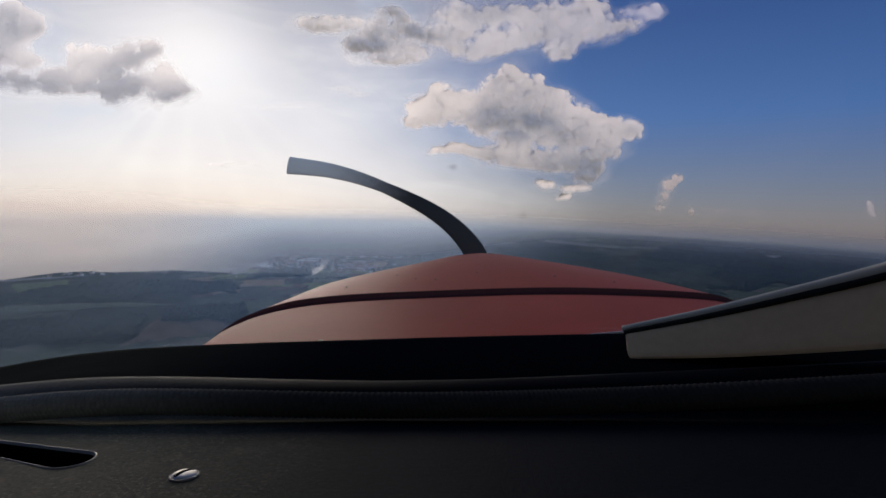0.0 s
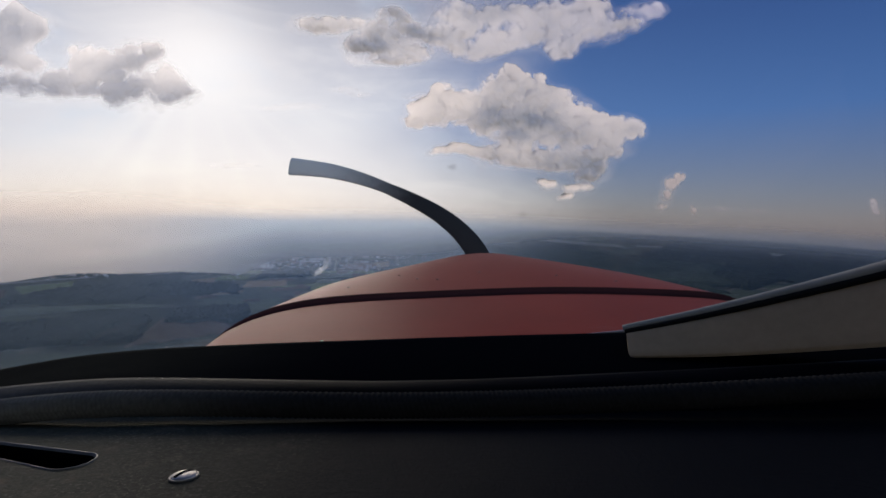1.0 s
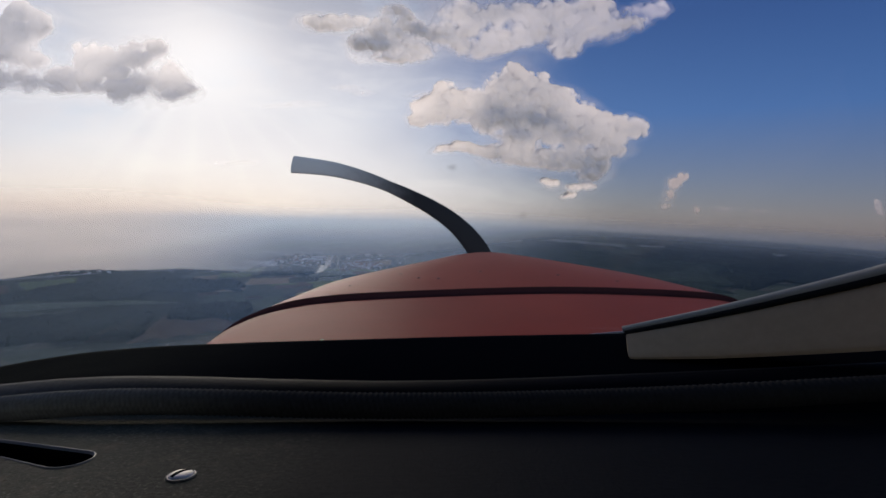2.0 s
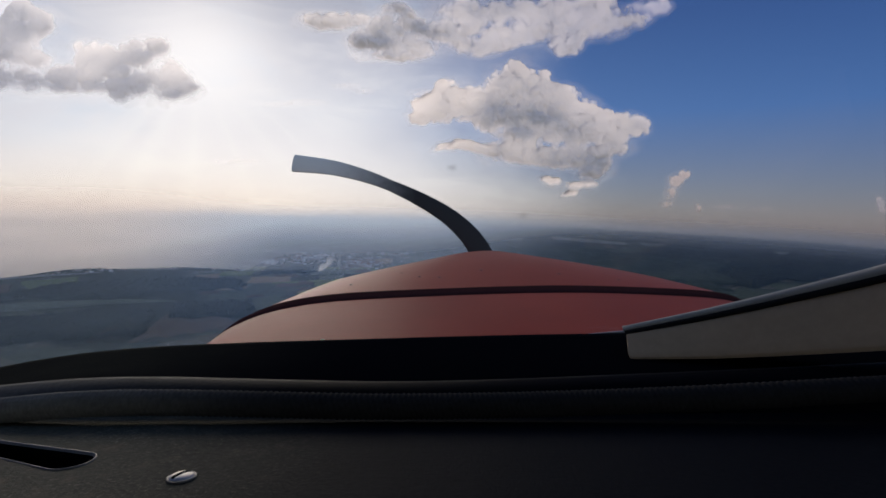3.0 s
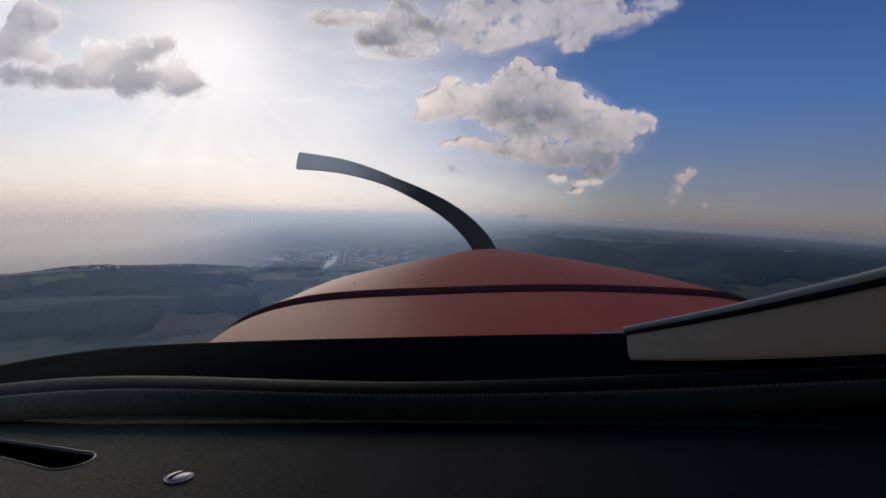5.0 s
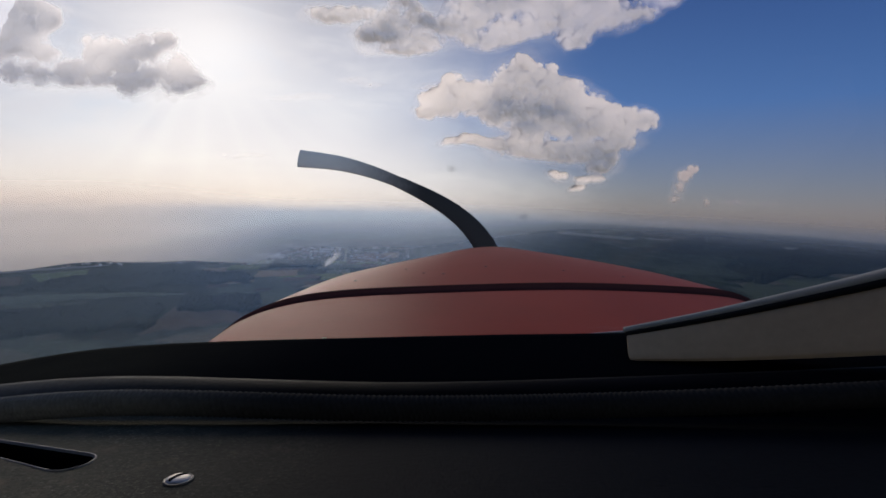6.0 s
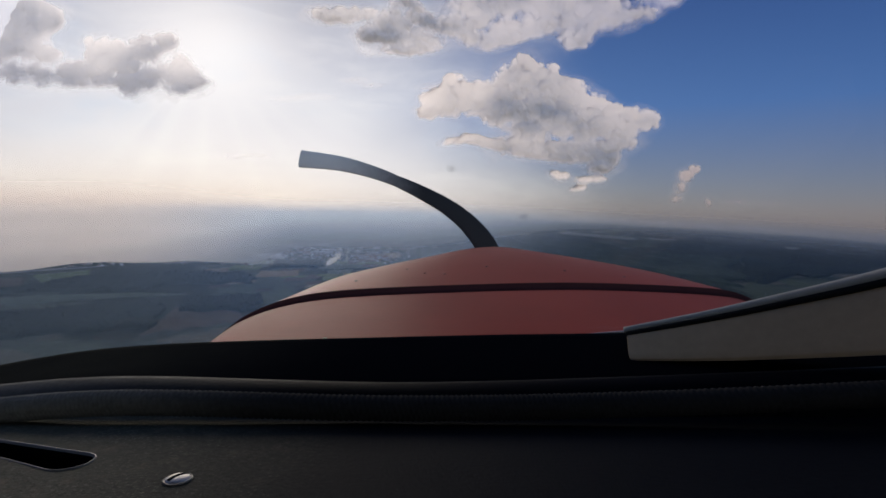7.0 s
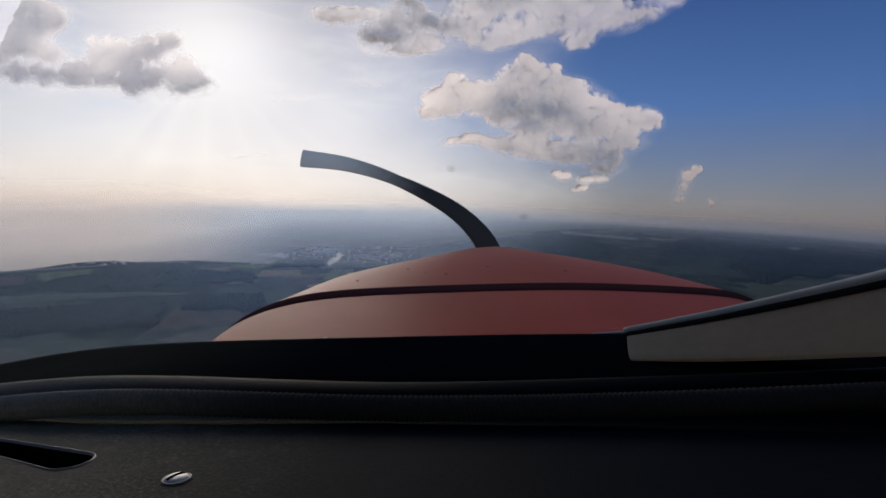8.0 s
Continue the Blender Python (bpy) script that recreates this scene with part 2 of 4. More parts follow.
def make_deck_material():
    k = Mat("crackle_paint")
    p = k.coord("Object")
    wrinkle = k.noise(p, 420.0, 5, 0.7)
    fleck = k.ramp01(k.noise(p, 650.0, 4, 0.65), 0.53, 0.66)
    dust_light = k.ramp01(k.noise(p, 60.0, 5, 0.65), 0.5, 0.75)
    # light from the left is put into the colour; worn flecks and dust follow it
    lit_side = k.ramp01(k.split(p)[0], -0.03, -0.17)
    worn = k.math("MULTIPLY", k.ramp01(k.noise(p, 14.0, 4, 0.6), 0.35, 0.65), lit_side)
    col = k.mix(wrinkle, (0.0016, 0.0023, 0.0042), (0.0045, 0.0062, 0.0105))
    col = k.mix(lit_side, col, k.mix(wrinkle, (0.032, 0.031, 0.022), (0.122, 0.116, 0.086)))
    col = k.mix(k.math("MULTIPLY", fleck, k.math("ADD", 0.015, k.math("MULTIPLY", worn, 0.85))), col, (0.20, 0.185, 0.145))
    col = k.mix(k.math("MULTIPLY", k.math("MULTIPLY", dust_light, lit_side), 0.5), col, (0.17, 0.13, 0.09))
    return k.done(k.principled(Base_Color=col, Roughness=0.75, Specular_IOR_Level=0.03, Normal=k.bump(wrinkle, 0.7, 0.0012)))


def make_water_material():
    k = Mat("river_water")
    n = k.noise(k.coord("Object"), 0.02, 3)
    return k.done(k.principled(Base_Color=(0.10, 0.12, 0.12), Roughness=0.5, Specular_IOR_Level=0.22, Normal=k.bump(n, 0.03, 0.3)))


def make_smudge_material():
    k = Mat("dried_smudge")
    r = k.node("ShaderNodeVectorMath", 1, (("operation", "LENGTH"),), i0=k.coord("Object"))
    a = k.math("MULTIPLY", k.math("SUBTRACT", 1.0, k.ramp01(r, 0.0, 0.0042)), 0.22)
    a = k.math("MULTIPLY", a, k.math("ADD", 0.6, k.math("MULTIPLY", k.noise(k.coord("Object"), 600.0, 3), 0.8)), clamp=True)
    d = k.node("ShaderNodeBsdfDiffuse", 0, (), Color=(0.30, 0.29, 0.27))
    return k.done(k.node("ShaderNodeMixShader", 0, (), i0=a, i1=k.node("ShaderNodeBsdfTransparent"), i2=d))


def make_blade_material():
    """Black paint, paled towards the tip to stand in for bright sky through the spinning blur."""
    k = Mat("blade_paint")
    p = k.coord("Object")
    tip_fade = k.ramp01(k.math("ADD", k.split(p)[0], k.math("MULTIPLY", k.noise(p, 30.0, 5, 0.6), 0.10)), -0.02, -0.42)
    col = k.mix(tip_fade, (0.035, 0.035, 0.036), (0.80, 0.78, 0.74))
    return k.done(k.principled(Base_Color=col, Roughness=0.6, Specular_IOR_Level=0.15, Normal=k.bump(k.noise(p, 80.0, 4), 0.1, 0.001)))


BLADE = make_blade_material()


def make_side_lit_black(name, base, dust_light, rough, gloss):
    """Black moulding with mottled grain; light from the left is put into the colour as grey."""
    k = Mat(name)
    p = k.coord("Object")
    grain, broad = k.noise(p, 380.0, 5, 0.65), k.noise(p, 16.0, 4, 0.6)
    # greying towards the left paints in the light from that side
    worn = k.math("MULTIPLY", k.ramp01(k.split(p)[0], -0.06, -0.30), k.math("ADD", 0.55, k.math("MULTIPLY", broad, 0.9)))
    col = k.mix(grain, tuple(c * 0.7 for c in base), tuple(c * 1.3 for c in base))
    col = k.mix(worn, col, k.mix(grain, tuple(c * 0.6 for c in dust_light), tuple(c * 1.4 for c in dust_light)))
    return k.done(k.principled(Base_Color=col, Roughness=rough, Specular_IOR_Level=gloss, Normal=k.bump(grain, 0.2, 0.0006)))


BLACK_DECK = make_side_lit_black("side_lit_black_deck", (0.0024, 0.0029, 0.0044), (0.018, 0.018, 0.015), 0.9, 0.0)
TRIM = make_side_lit_black("braided_trim", (0.023, 0.022, 0.022), (0.23, 0.216, 0.187), 0.9, 0.01)
BLACK_LIP = make_side_lit_black("side_lit_black_lip", (0.0030, 0.0035, 0.0050), (0.085, 0.083, 0.078), 0.6, 0.006)
SEAM = plain("seam_sealant", (0.040, 0.017, 0.017), 0.9, 0, 120, 0.4, 0.3, Specular_IOR_Level=0.0)
DECK, WATER, SMUDGE = make_deck_material(), make_water_material(), make_smudge_material()


# ---- mesh shorthand ----
def mesh_of(name, verts, faces, material, smooth=True):
    me = bpy.data.meshes.new(name)
    me.from_pydata([tuple(v) for v in verts], [], faces)
    me.materials.append(material)
    if smooth:
        me.polygons.foreach_set("use_smooth", [True] * len(me.polygons))
    me.update()
    return me


def part(name, bm, material, parent, label=""):
    """One mesh object under a thing or a part, from a bmesh or a mesh."""
    if isinstance(bm, bmesh.types.BMesh):
        me = bpy.data.meshes.new(name)
        bmesh.ops.recalc_face_normals(bm, faces=bm.faces)
        bm.to_mesh(me)
        bm.free()
        me.materials.append(material)
        me.polygons.foreach_set("use_smooth", [True] * len(me.polygons))
    else:
        me = bm
    ob = new(name, me)
    ob.parent = parent
    return tagged(ob, label)


def thing(name, label, category, m=None, group="", kind=""):
    ob = new(name)
    ob.empty_display_size = 0.1
    ob.matrix_world = m if m is not None else AIR
    return tagged(ob, label, category, group, kind)


def loft(rows, close_u=False, cap=False):
    """Verts and faces of a skin over rows of points of one length."""
    n, verts, faces = len(rows[0]), [v for r in rows for v in r], []
    for i in range(len(rows) - 1):
        for j in range(n if close_u else n - 1):
            a, b = i * n + j, i * n + (j + 1) % n
            faces.append((a, b, b + n, a + n))
    if cap:
        faces += [tuple(range(n))[::-1], tuple(range(len(verts) - n, len(verts)))]
    return verts, faces


def spline(points, u):
    """Catmull-Rom through a few points, u from 0 to 1."""
    n = len(points) - 1
    s = min(max(u, 0.0), 1.0) * n
    i = min(int(s), n - 1)
    f = s - i
    p = [Vector(points[min(max(i + d, 0), n)]) for d in (-1, 0, 1, 2)]
    return 0.5 * ((2 * p[1]) + (p[2] - p[0]) * f + (2 * p[0] - 5 * p[1] + 4 * p[2] - p[3]) * f ** 2
                  + (3 * p[1] - p[0] - 3 * p[2] + p[3]) * f ** 3)


def tube(points, radius, n=12, steps=48):
    """A round bar along a spline; radius may be a function of 0 to 1."""
    rows = []
    for i in range(steps + 1):
        u = i / steps
        c, d = spline(points, u), (spline(points, u + 0.01) - spline(points, u - 0.01)).normalized()
        a = d.cross(Vector((0, 0, 1))).normalized()
        b = a.cross(d)
        r = radius(u) if callable(radius) else radius
        rows.append([c + a * (math.cos(t) * r) + b * (math.sin(t) * r)
                     for t in (j / n * 2 * math.pi for j in range(n))])
    return loft(rows, True, True)


# ---- sky, land, haze ----
EYE_HEIGHT = 450.0


def dome(name, radius, az0, az1, els, step, material, kind_label, cat):
    azs = [az0 + (az1 - az0) * i / step for i in range(step + 1)]
    verts = [(radius * math.sin(radians(a)) * math.cos(radians(e)), radius * math.cos(radians(a)) * math.cos(radians(e)),
              radius * math.sin(radians(e))) for e in els for a in azs]
    n = step + 1
    faces = [(i * n + j, i * n + j + 1, (i + 1) * n + j + 1, (i + 1) * n + j) for i in range(len(els) - 1) for j in range(step)]
    me = mesh_of(name, verts, faces, material)
    uv = me.uv_layers.new(name="UVMap")
    angle = [(a, e) for e in els for a in azs]
    for loop in me.loops:
        uv.data[loop.index].uv = angle[loop.vertex_index]
    return tagged(new(name, me), kind_label, cat, kind="structure")


dome("sky_backdrop", 4920, -180, 180, [-7, -5, -3, -1, 0, 1, 2, 4, 6, 9, 12, 16, 20, 25, 30, 40, 50, 60, 70, 80, 89.9], 120, SKY,
     "bright hazy evening sky, white towards the sun and deep blue away from it", "sky")


def far(az, dist, up=0.0):
    """A place on the land: degrees right of straight ahead, metres out along the ground, metres above it. Land past
    1.5 km is drawn in towards the viewer so that the horizon lies within the 5 km that the lens reaches, and it
    falls away a little to both sides."""
    r = dist if dist < 1500 else 1500 + 3350 * (1 - math.exp(-(dist - 1500) / 3350))
    k = r / dist
    drop = math.tan(radians(1.1 * min((az / 40) ** 2, 2.0)))
    return Vector((math.sin(radians(az)) * r, math.cos(radians(az)) * r, (up - EYE_HEIGHT) * k - r * drop))


def bell(x, mid, wide):
    return math.exp(-((x - mid) / wide) ** 2)


def relief(az, dist):
    """Height of the land in metres: a wooded ridge before the valley, rolling ground, low hills at the horizon."""
    x, y = math.sin(radians(az)) * dist, math.cos(radians(az)) * dist
    h = 26 * noise.noise((x * 0.0007, y * 0.0005, 0)) + 12 * noise.noise((x * 0.002, y * 0.002, 4))
    side = 1 / (1 + math.exp((az + 22) / 2.2))
    h += side * (135 + 14 * math.sin(az * 0.5)) * bell(dist, 3700, 900)
    east = 1 / (1 + math.exp(-(az - 14) / 3.0))
    h += east * 70 * bell(dist, 9000, 1500) * (0.7 + 0.5 * noise.noise((az * 0.15, 2.0, 0)))
    if dist > 9000:
        h += min(1.0, (dist - 9000) / 20000) * 110 * max(0.0, 0.35 + noise.noise((az * 0.07, 1.0, dist * 0.00006)))
    return h


def on_land(az, dip, up=0.0):
    """The place where a look that many degrees below the horizon meets the land."""
    t, d = math.tan(radians(dip)), 1000.0
    while d < 60000 and relief(az, d) < EYE_HEIGHT - d * t:
        d *= 1.05
    lo = d / 1.05
    for _ in range(6):
        m = (lo + d) / 2
        lo, d = (m, d) if relief(az, m) < EYE_HEIGHT - m * t else (lo, m)
    return far(az, d, relief(az, d) + up)


dists = [0.02, 200, 500, 800] + [1000 * 1.04 ** i for i in range(118)]
azs = sorted([a for a in range(-180, 181, 3) if abs(a) > 60] + [-60 + i * 0.5 for i in range(241)])
v, f = loft([[far(a, d, relief(a, d)) for a in azs] for d in dists])
tagged(new("ground", mesh_of("ground", v, f, GROUND)), "hazy rolling farmland and dark woods far below", "land", kind="structure")

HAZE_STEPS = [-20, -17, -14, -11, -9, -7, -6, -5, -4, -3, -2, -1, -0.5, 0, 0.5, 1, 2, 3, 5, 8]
# the haze of distance is painted on two clear curved sheets
dome("thin_haze", 1300, -75, 75, HAZE_STEPS, 60, THIN_HAZE, "curved sheet painted with thin blue evening haze over the land", "haze")
dome("valley_haze", 3480, -75, 75, HAZE_STEPS, 60, HAZE, "curved sheet painted with dense beige haze up to the horizon", "haze")


def plot(name, corners, material, label, up=3.0, nx=24, ny=10, rough=0.0, kind="structure", category="field", fray=0.06):
    """A piece of land between four corners (degrees right, degrees below the horizon), draped on the relief."""
    (a0, d0), (a1, d1), (a2, d2), (a3, d3) = corners
    rows = []
    for j in range(ny + 1):
        row = []
        for i in range(nx + 1):
            s, t = i / nx, j / ny
            w = fray * noise.noise((a0 * 3 + s * 5, t * 4, d0))
            s2, t2 = s + w * (1 if 0 < t < 1 else 0.4), t + fray * 1.6 * noise.noise((s * 7, a0 + t * 3, d0 + 5))
            az = (a0 * (1 - s2) + a1 * s2) * (1 - t2) + (a3 * (1 - s2) + a2 * s2) * t2
            dp = max(0.35, (d0 * (1 - s2) + d1 * s2) * (1 - t2) + (d3 * (1 - s2) + d2 * s2) * t2)
            rim = 0 if i in (0, nx) or j in (0, ny) else 1
            lump = rough * rim * (0.65 + 0.7 * noise.noise((az * 4.3, dp * 9.1, 1.0)) + 0.35 * noise.noise((az * 11.0, dp * 23.0, 2.0)))
            row.append(on_land(az, dp, up * rim + lump - (2.0 if not rim else 0.0)))
        rows.append(row)
    v, f = loft(rows)
    return tagged(new(name, mesh_of(name, v, f, material)), label, category, kind=kind)


plot("field", [(-31.2, 11.73), (-21.1, 11.43), (-22.2, 9.06), (-27.4, 9.11)], BROWN, "bare brown ploughed field beside dark woods")
plot("field", [(-41.7, 7.61), (-26.4, 8.26), (-30.3, 7.71), (-41.7, 6.83)], MIST_GREEN, "long pale green meadow between two woods")
plot("field", [(-38.4, 6.11), (-35.1, 5.84), (-34.7, 5.16), (-39.1, 5.2)], GREEN, "yellow-green field on the ridge")
plot("field", [(-23.3, 5.97), (-20.0, 5.99), (-19.5, 5.54), (-22.7, 5.47)], GREEN, "light green field at the edge of the town")
plot("field", [(-20.6, 6.84), (-16.0, 6.88), (-16.0, 6.16), (-20.0, 6.16)], TAN, "tan stubble field below the town")
plot("field", [(-17.7, 7.42), (-13.7, 7.11), (-13.7, 6.69), (-17.5, 6.84)], BROWN, "narrow brown field in the valley")
plot("field", [(-8.0, 5.25), (-5.2, 4.85), (-5.2, 4.23), (-7.7, 4.51)], TAN, "tan field near the river")
plot("field", [(5.2, 2.12), (9.0, 1.89), (9.0, 1.64), (5.6, 1.79)], PALE, "pale far field among woods")
plot("field", [(12.0, 1.62), (20.0, 1.82), (20.0, 1.52), (11.9, 1.30)], PALE, "pale far field before blue hills")
plot("field", [(21.2, 1.63), (23.6, 1.5), (23.6, 1.28), (20.9, 1.36)], PALE, "pale field strip between wooded hills")
plot("field", [(30.6, 1.62), (36.6, 1.42), (36.6, 1.18), (30.5, 1.36)], PALE, "pale field strip on the far hills")
plot("field", [(20.8, 4.58), (24.5, 4.44), (24.5, 4.1), (20.8, 4.29)], MIST_GREEN, "clearing in the large wood")
plot("field", [(-1.8, 2.54), (2.8, 2.15), (2.8, 1.96), (-1.5, 2.28)], PALE, "long pale field in the distance")
plot("field", [(-41.7, 6.08), (-39.7, 6.1), (-39.5, 5.4), (-41.7, 5.25)], BROWN, "brown field on the ridge")

rnd = random.Random(21)
for _ in range(34):
    az, dip = rnd.uniform(-25.0, -8.0), rnd.uniform(5.2, 8.2)
    wide, deep = rnd.uniform(0.7, 2.2), rnd.uniform(0.10, 0.30)
    kind, label = rnd.choice(((BROWN, "small brown field near the town"), (TAN, "small tan field near the town"), (GREEN, "small green field near the town"),
                              (MIST_GREEN, "small dull green meadow near the town")))
    skew = rnd.uniform(-0.4, 0.4)
    plot("field", [(az - wide, dip + deep), (az + wide, dip + deep * 0.8), (az + wide + skew, dip - deep), (az - wide + skew, dip - deep * 0.8)],
         kind, label, rnd.uniform(3.5, 6.0), 10, 5, fray=0.10)

WOOD_LABEL = "dark blue-green mixed woodland with uneven tree tops"
for corners, tall in (([(-42.1, 6.59), (-30.3, 7.44), (-27.9, 5.88), (-36.0, 5.86)], 14), ([(-30.3, 7.06), (-20.5, 7.42), (-21.1, 6.53), (-27.9, 5.77)], 14),
                      ([(-42.1, 10.26), (-29.8, 11.23), (-27.9, 8.96), (-42.1, 7.97)], 16), ([(-27.9, 9.83), (-20.0, 10.47), (-19.7, 8.63), (-26.9, 8.6)], 16),
                      ([(-19.2, 6.07), (-13.7, 5.9), (-13.7, 5.3), (-18.3, 5.15)], 14), ([(29.1, 5.25), (42.4, 2.08), (42.4, 0.71), (29.4, 1.51)], 18),
                      ([(17.8, 1.45), (38.0, 1.25), (38.0, 0.57), (18.9, 0.55)], 20)):
    plot("woods", corners, WOODS, WOOD_LABEL, 4.0, 90, 26, tall, "stuff", "woods", 0.12)
plot("woods", [(6.0, 3.39), (29.1, 5.52), (29.4, 3.02), (7.2, 2.1)], GREEN_WOODS, "large grey-green wood on low ground", 4.0, 90, 26, 16, "stuff", "woods", 0.12)


def ribbon(name, line, widths, material, label, category):
    """A strip of water or road along a line of (degrees right, degrees below the horizon), widths in degrees."""
    rows = []
    for i in range(31):
        u = i / 30
        p, w = spline([(a, d, w) for (a, d), w in zip(line, widths)], u), 0
        q = spline([(a, d, 0) for a, d in line], u + 0.03) - spline([(a, d, 0) for a, d in line], u - 0.03)
        flat = abs(q.x) > abs(q.y)
        w = p.z * (1 + 0.3 * noise.noise((u * 9, 1, 1)))
        rows.append([on_land(p.x, p.y - w, 5.0), on_land(p.x, p.y + w, 5.0)] if flat else [on_land(p.x - w, p.y, 5.0), on_land(p.x + w, p.y, 5.0)])
    v, f = loft(rows)
    return tagged(new(name, mesh_of(name, v, f, material)), label, category, kind="structure")


ribbon("river", [(-11.8, 3.73), (-11.9, 4.34), (-12.2, 4.88), (-12.7, 5.31), (-13.2, 5.73)], (0.16, 0.30, 0.42, 0.36, 0.25), WATER,
       "bright river reach reflecting the sky", "river")
ribbon("road", [(-10.9, 3.91), (-11.0, 4.6), (-11.1, 5.38)], (0.08, 0.10, 0.12), PALE, "straight pale road beside the river", "road")
# added on the ridge's near side to imitate the glint of a river beyond
ribbon("river", [(-42.0, 4.93), (-38.4, 4.95), (-34.7, 5.0), (-33.0, 5.0)], (0.07, 0.07, 0.05, 0.02), WATER, "strip of water on the ridge standing in for a far river's glint", "river")
ribbon("road", [(-33.5, 10.9), (-31.8, 10.75), (-30.8, 10.8)], (0.03, 0.06, 0.04), PALE, "short pale farm track", "road")
ribbon("road", [(-29.0, 5.1), (-25.0, 4.95), (-21.0, 5.2), (-17.0, 5.15)], (0.04, 0.05, 0.05, 0.04), PALE, "pale main road into the town", "road")


def box_house(at, turn, size, along):
    """Corners of a gabled building: length, width and wall height; returns wall and roof quads."""
    l, w, h = size
    c, s = math.cos(turn), math.sin(turn)

    def p(x, y, z):
        return at + Vector((x * c - y * s, x * s + y * c, z)) * along

    walls = [p(-l, -w, -6), p(l, -w, -6), p(l, w, -6), p(-l, w, -6), p(-l, -w, h), p(l, -w, h), p(l, w, h), p(-l, w, h), p(-l, 0, h + w * 0.5), p(l, 0, h + w * 0.5)]
    wf = [(0, 1, 5, 4), (1, 2, 6, 5), (2, 3, 7, 6), (3, 0, 4, 7), (4, 7, 8), (5, 9, 6)]
    o = 0.3
    roof = [p(-l - o, -w - o, h), p(l + o, -w - o, h), p(l + o, w + o, h), p(-l - o, w + o, h), p(-l - o, 0, h + w * 0.5 + o), p(l + o, 0, h + w * 0.5 + o)]
    rf = [(0, 1, 5, 4), (2, 3, 4, 5), (0, 4, 3), (1, 2, 5)]
    return walls, wf, roof, rf


SHED_SPOTS = [(-19.7, 4.7), (-18.9, 4.67), (-18.1, 4.92), (-13.7, 4.39), (-16.9, 3.69), (-16.2, 3.82), (-20.0, 3.64), (-13.4, 3.6), (-13.1, 4.15),
              (-0.3, 2.37), (-5.9, 2.56), (-21.1, 5.19), (-18.1, 3.56)]
rnd = random.Random(5)
for az, dip in SHED_SPOTS:
    at = on_land(az, dip)
    k = at.length * math.sin(radians(dip)) / EYE_HEIGHT
    shed = thing("warehouse", "long white-roofed warehouse at the edge of the town", "warehouse", Matrix.Identity(4), "warehouses")
    walls, wf, roof, rf = box_house(at, rnd.uniform(-0.35, 0.2), (rnd.uniform(60, 120), rnd.uniform(22, 40), 9), k)
    part("wall", mesh_of("wall", walls, wf, WALLS, False), WALLS, shed)
    part("roof", mesh_of("roof", roof, rf, ROOF_WHITE, False), ROOF_WHITE, shed, "white sheet roof")

for label, cat, tile in (("pale walls of hundreds of small town houses", "houses", False), ("red-brown and white roofs of the town houses", "roofs", True)):
    rnd = random.Random(9)
    verts, faces, marks = [], [], []
    for _ in range(1500):
        mid = rnd.choice(((-19.5, 4.3, 3.2, 0.45), (-14.5, 4.2, 2.2, 0.4), (-8.5, 4.9, 1.2, 0.3), (-24.5, 4.6, 2.5, 0.3), (-7.0, 3.4, 2.2, 0.4), (-14, 3.2, 5.0, 0.4), (-30, 4.4, 4.0, 0.25)))
        az, dip = rnd.gauss(mid[0], mid[2]), max(2.2, rnd.gauss(mid[1], mid[3]))
        turn, size, white = rnd.uniform(-0.5, 0.5), (rnd.uniform(7, 16), rnd.uniform(5, 9), rnd.uniform(5, 9)), rnd.random() < 0.3
        at = on_land(az, dip)
        walls, wf, roof, rf = box_house(at, turn, size, at.length * math.sin(radians(dip)) / EYE_HEIGHT)
        n = len(verts)
        verts += roof if tile else walls
        new_faces = rf if tile else wf
        faces += [tuple(i + n for i in q) for q in new_faces]
        marks += [1 if white else 0] * len(new_faces)
    me = mesh_of("town_" + cat, verts, faces, ROOF_TILE if tile else WALLS, False)
    me.materials.append(ROOF_WHITE)
    me.polygons.foreach_set("material_index", marks)
    tagged(new("town_" + cat, me), label, cat, kind="stuff")

# ---- clouds ----


def lattice_noise(x, y, size, rnd, octaves=3):
    """Smooth value noise of unit spread at points x, y, its largest lumps of that size."""
    out, amp = np.zeros_like(x), 1.0
    for o in range(octaves):
        q = size / 2 ** o
        gx, gy = (x - x.min()) / q + 1, (y - y.min()) / q + 1
        a, b = gx.astype(int), gy.astype(int)
        fx, fy = gx - a, gy - b
        fx, fy = fx * fx * (3 - 2 * fx), fy * fy * (3 - 2 * fy)
        g = rnd.normal(size=(b.max() + 3, a.max() + 3))
        out += amp * ((g[b, a] * (1 - fx) + g[b, a + 1] * fx) * (1 - fy) + (g[b + 1, a] * (1 - fx) + g[b + 1, a + 1] * fx) * fy)
        amp *= 0.5
    return out


def billows(x, y, size, rnd):
    """Round heads crowded side by side, 1 at their middles and 0 in the creases between them."""
    gx, gy = (x - x.min()) / size + 1, (y - y.min()) / size + 1
    a, b = gx.astype(int), gy.astype(int)
    px, py = rnd.uniform(0, 1, size=(2, b.max() + 3, a.max() + 3))
    near = np.full_like(x, 9.0)
    for dj in (-1, 0, 1):
        for di in (-1, 0, 1):
            near = np.minimum(near, (a + di + px[b + dj, a + di] - gx) ** 2 + (b + dj + py[b + dj, a + di] - gy) ** 2)
    return np.clip(1.0 - near / 0.72, 0.0, 1.0) ** 0.7


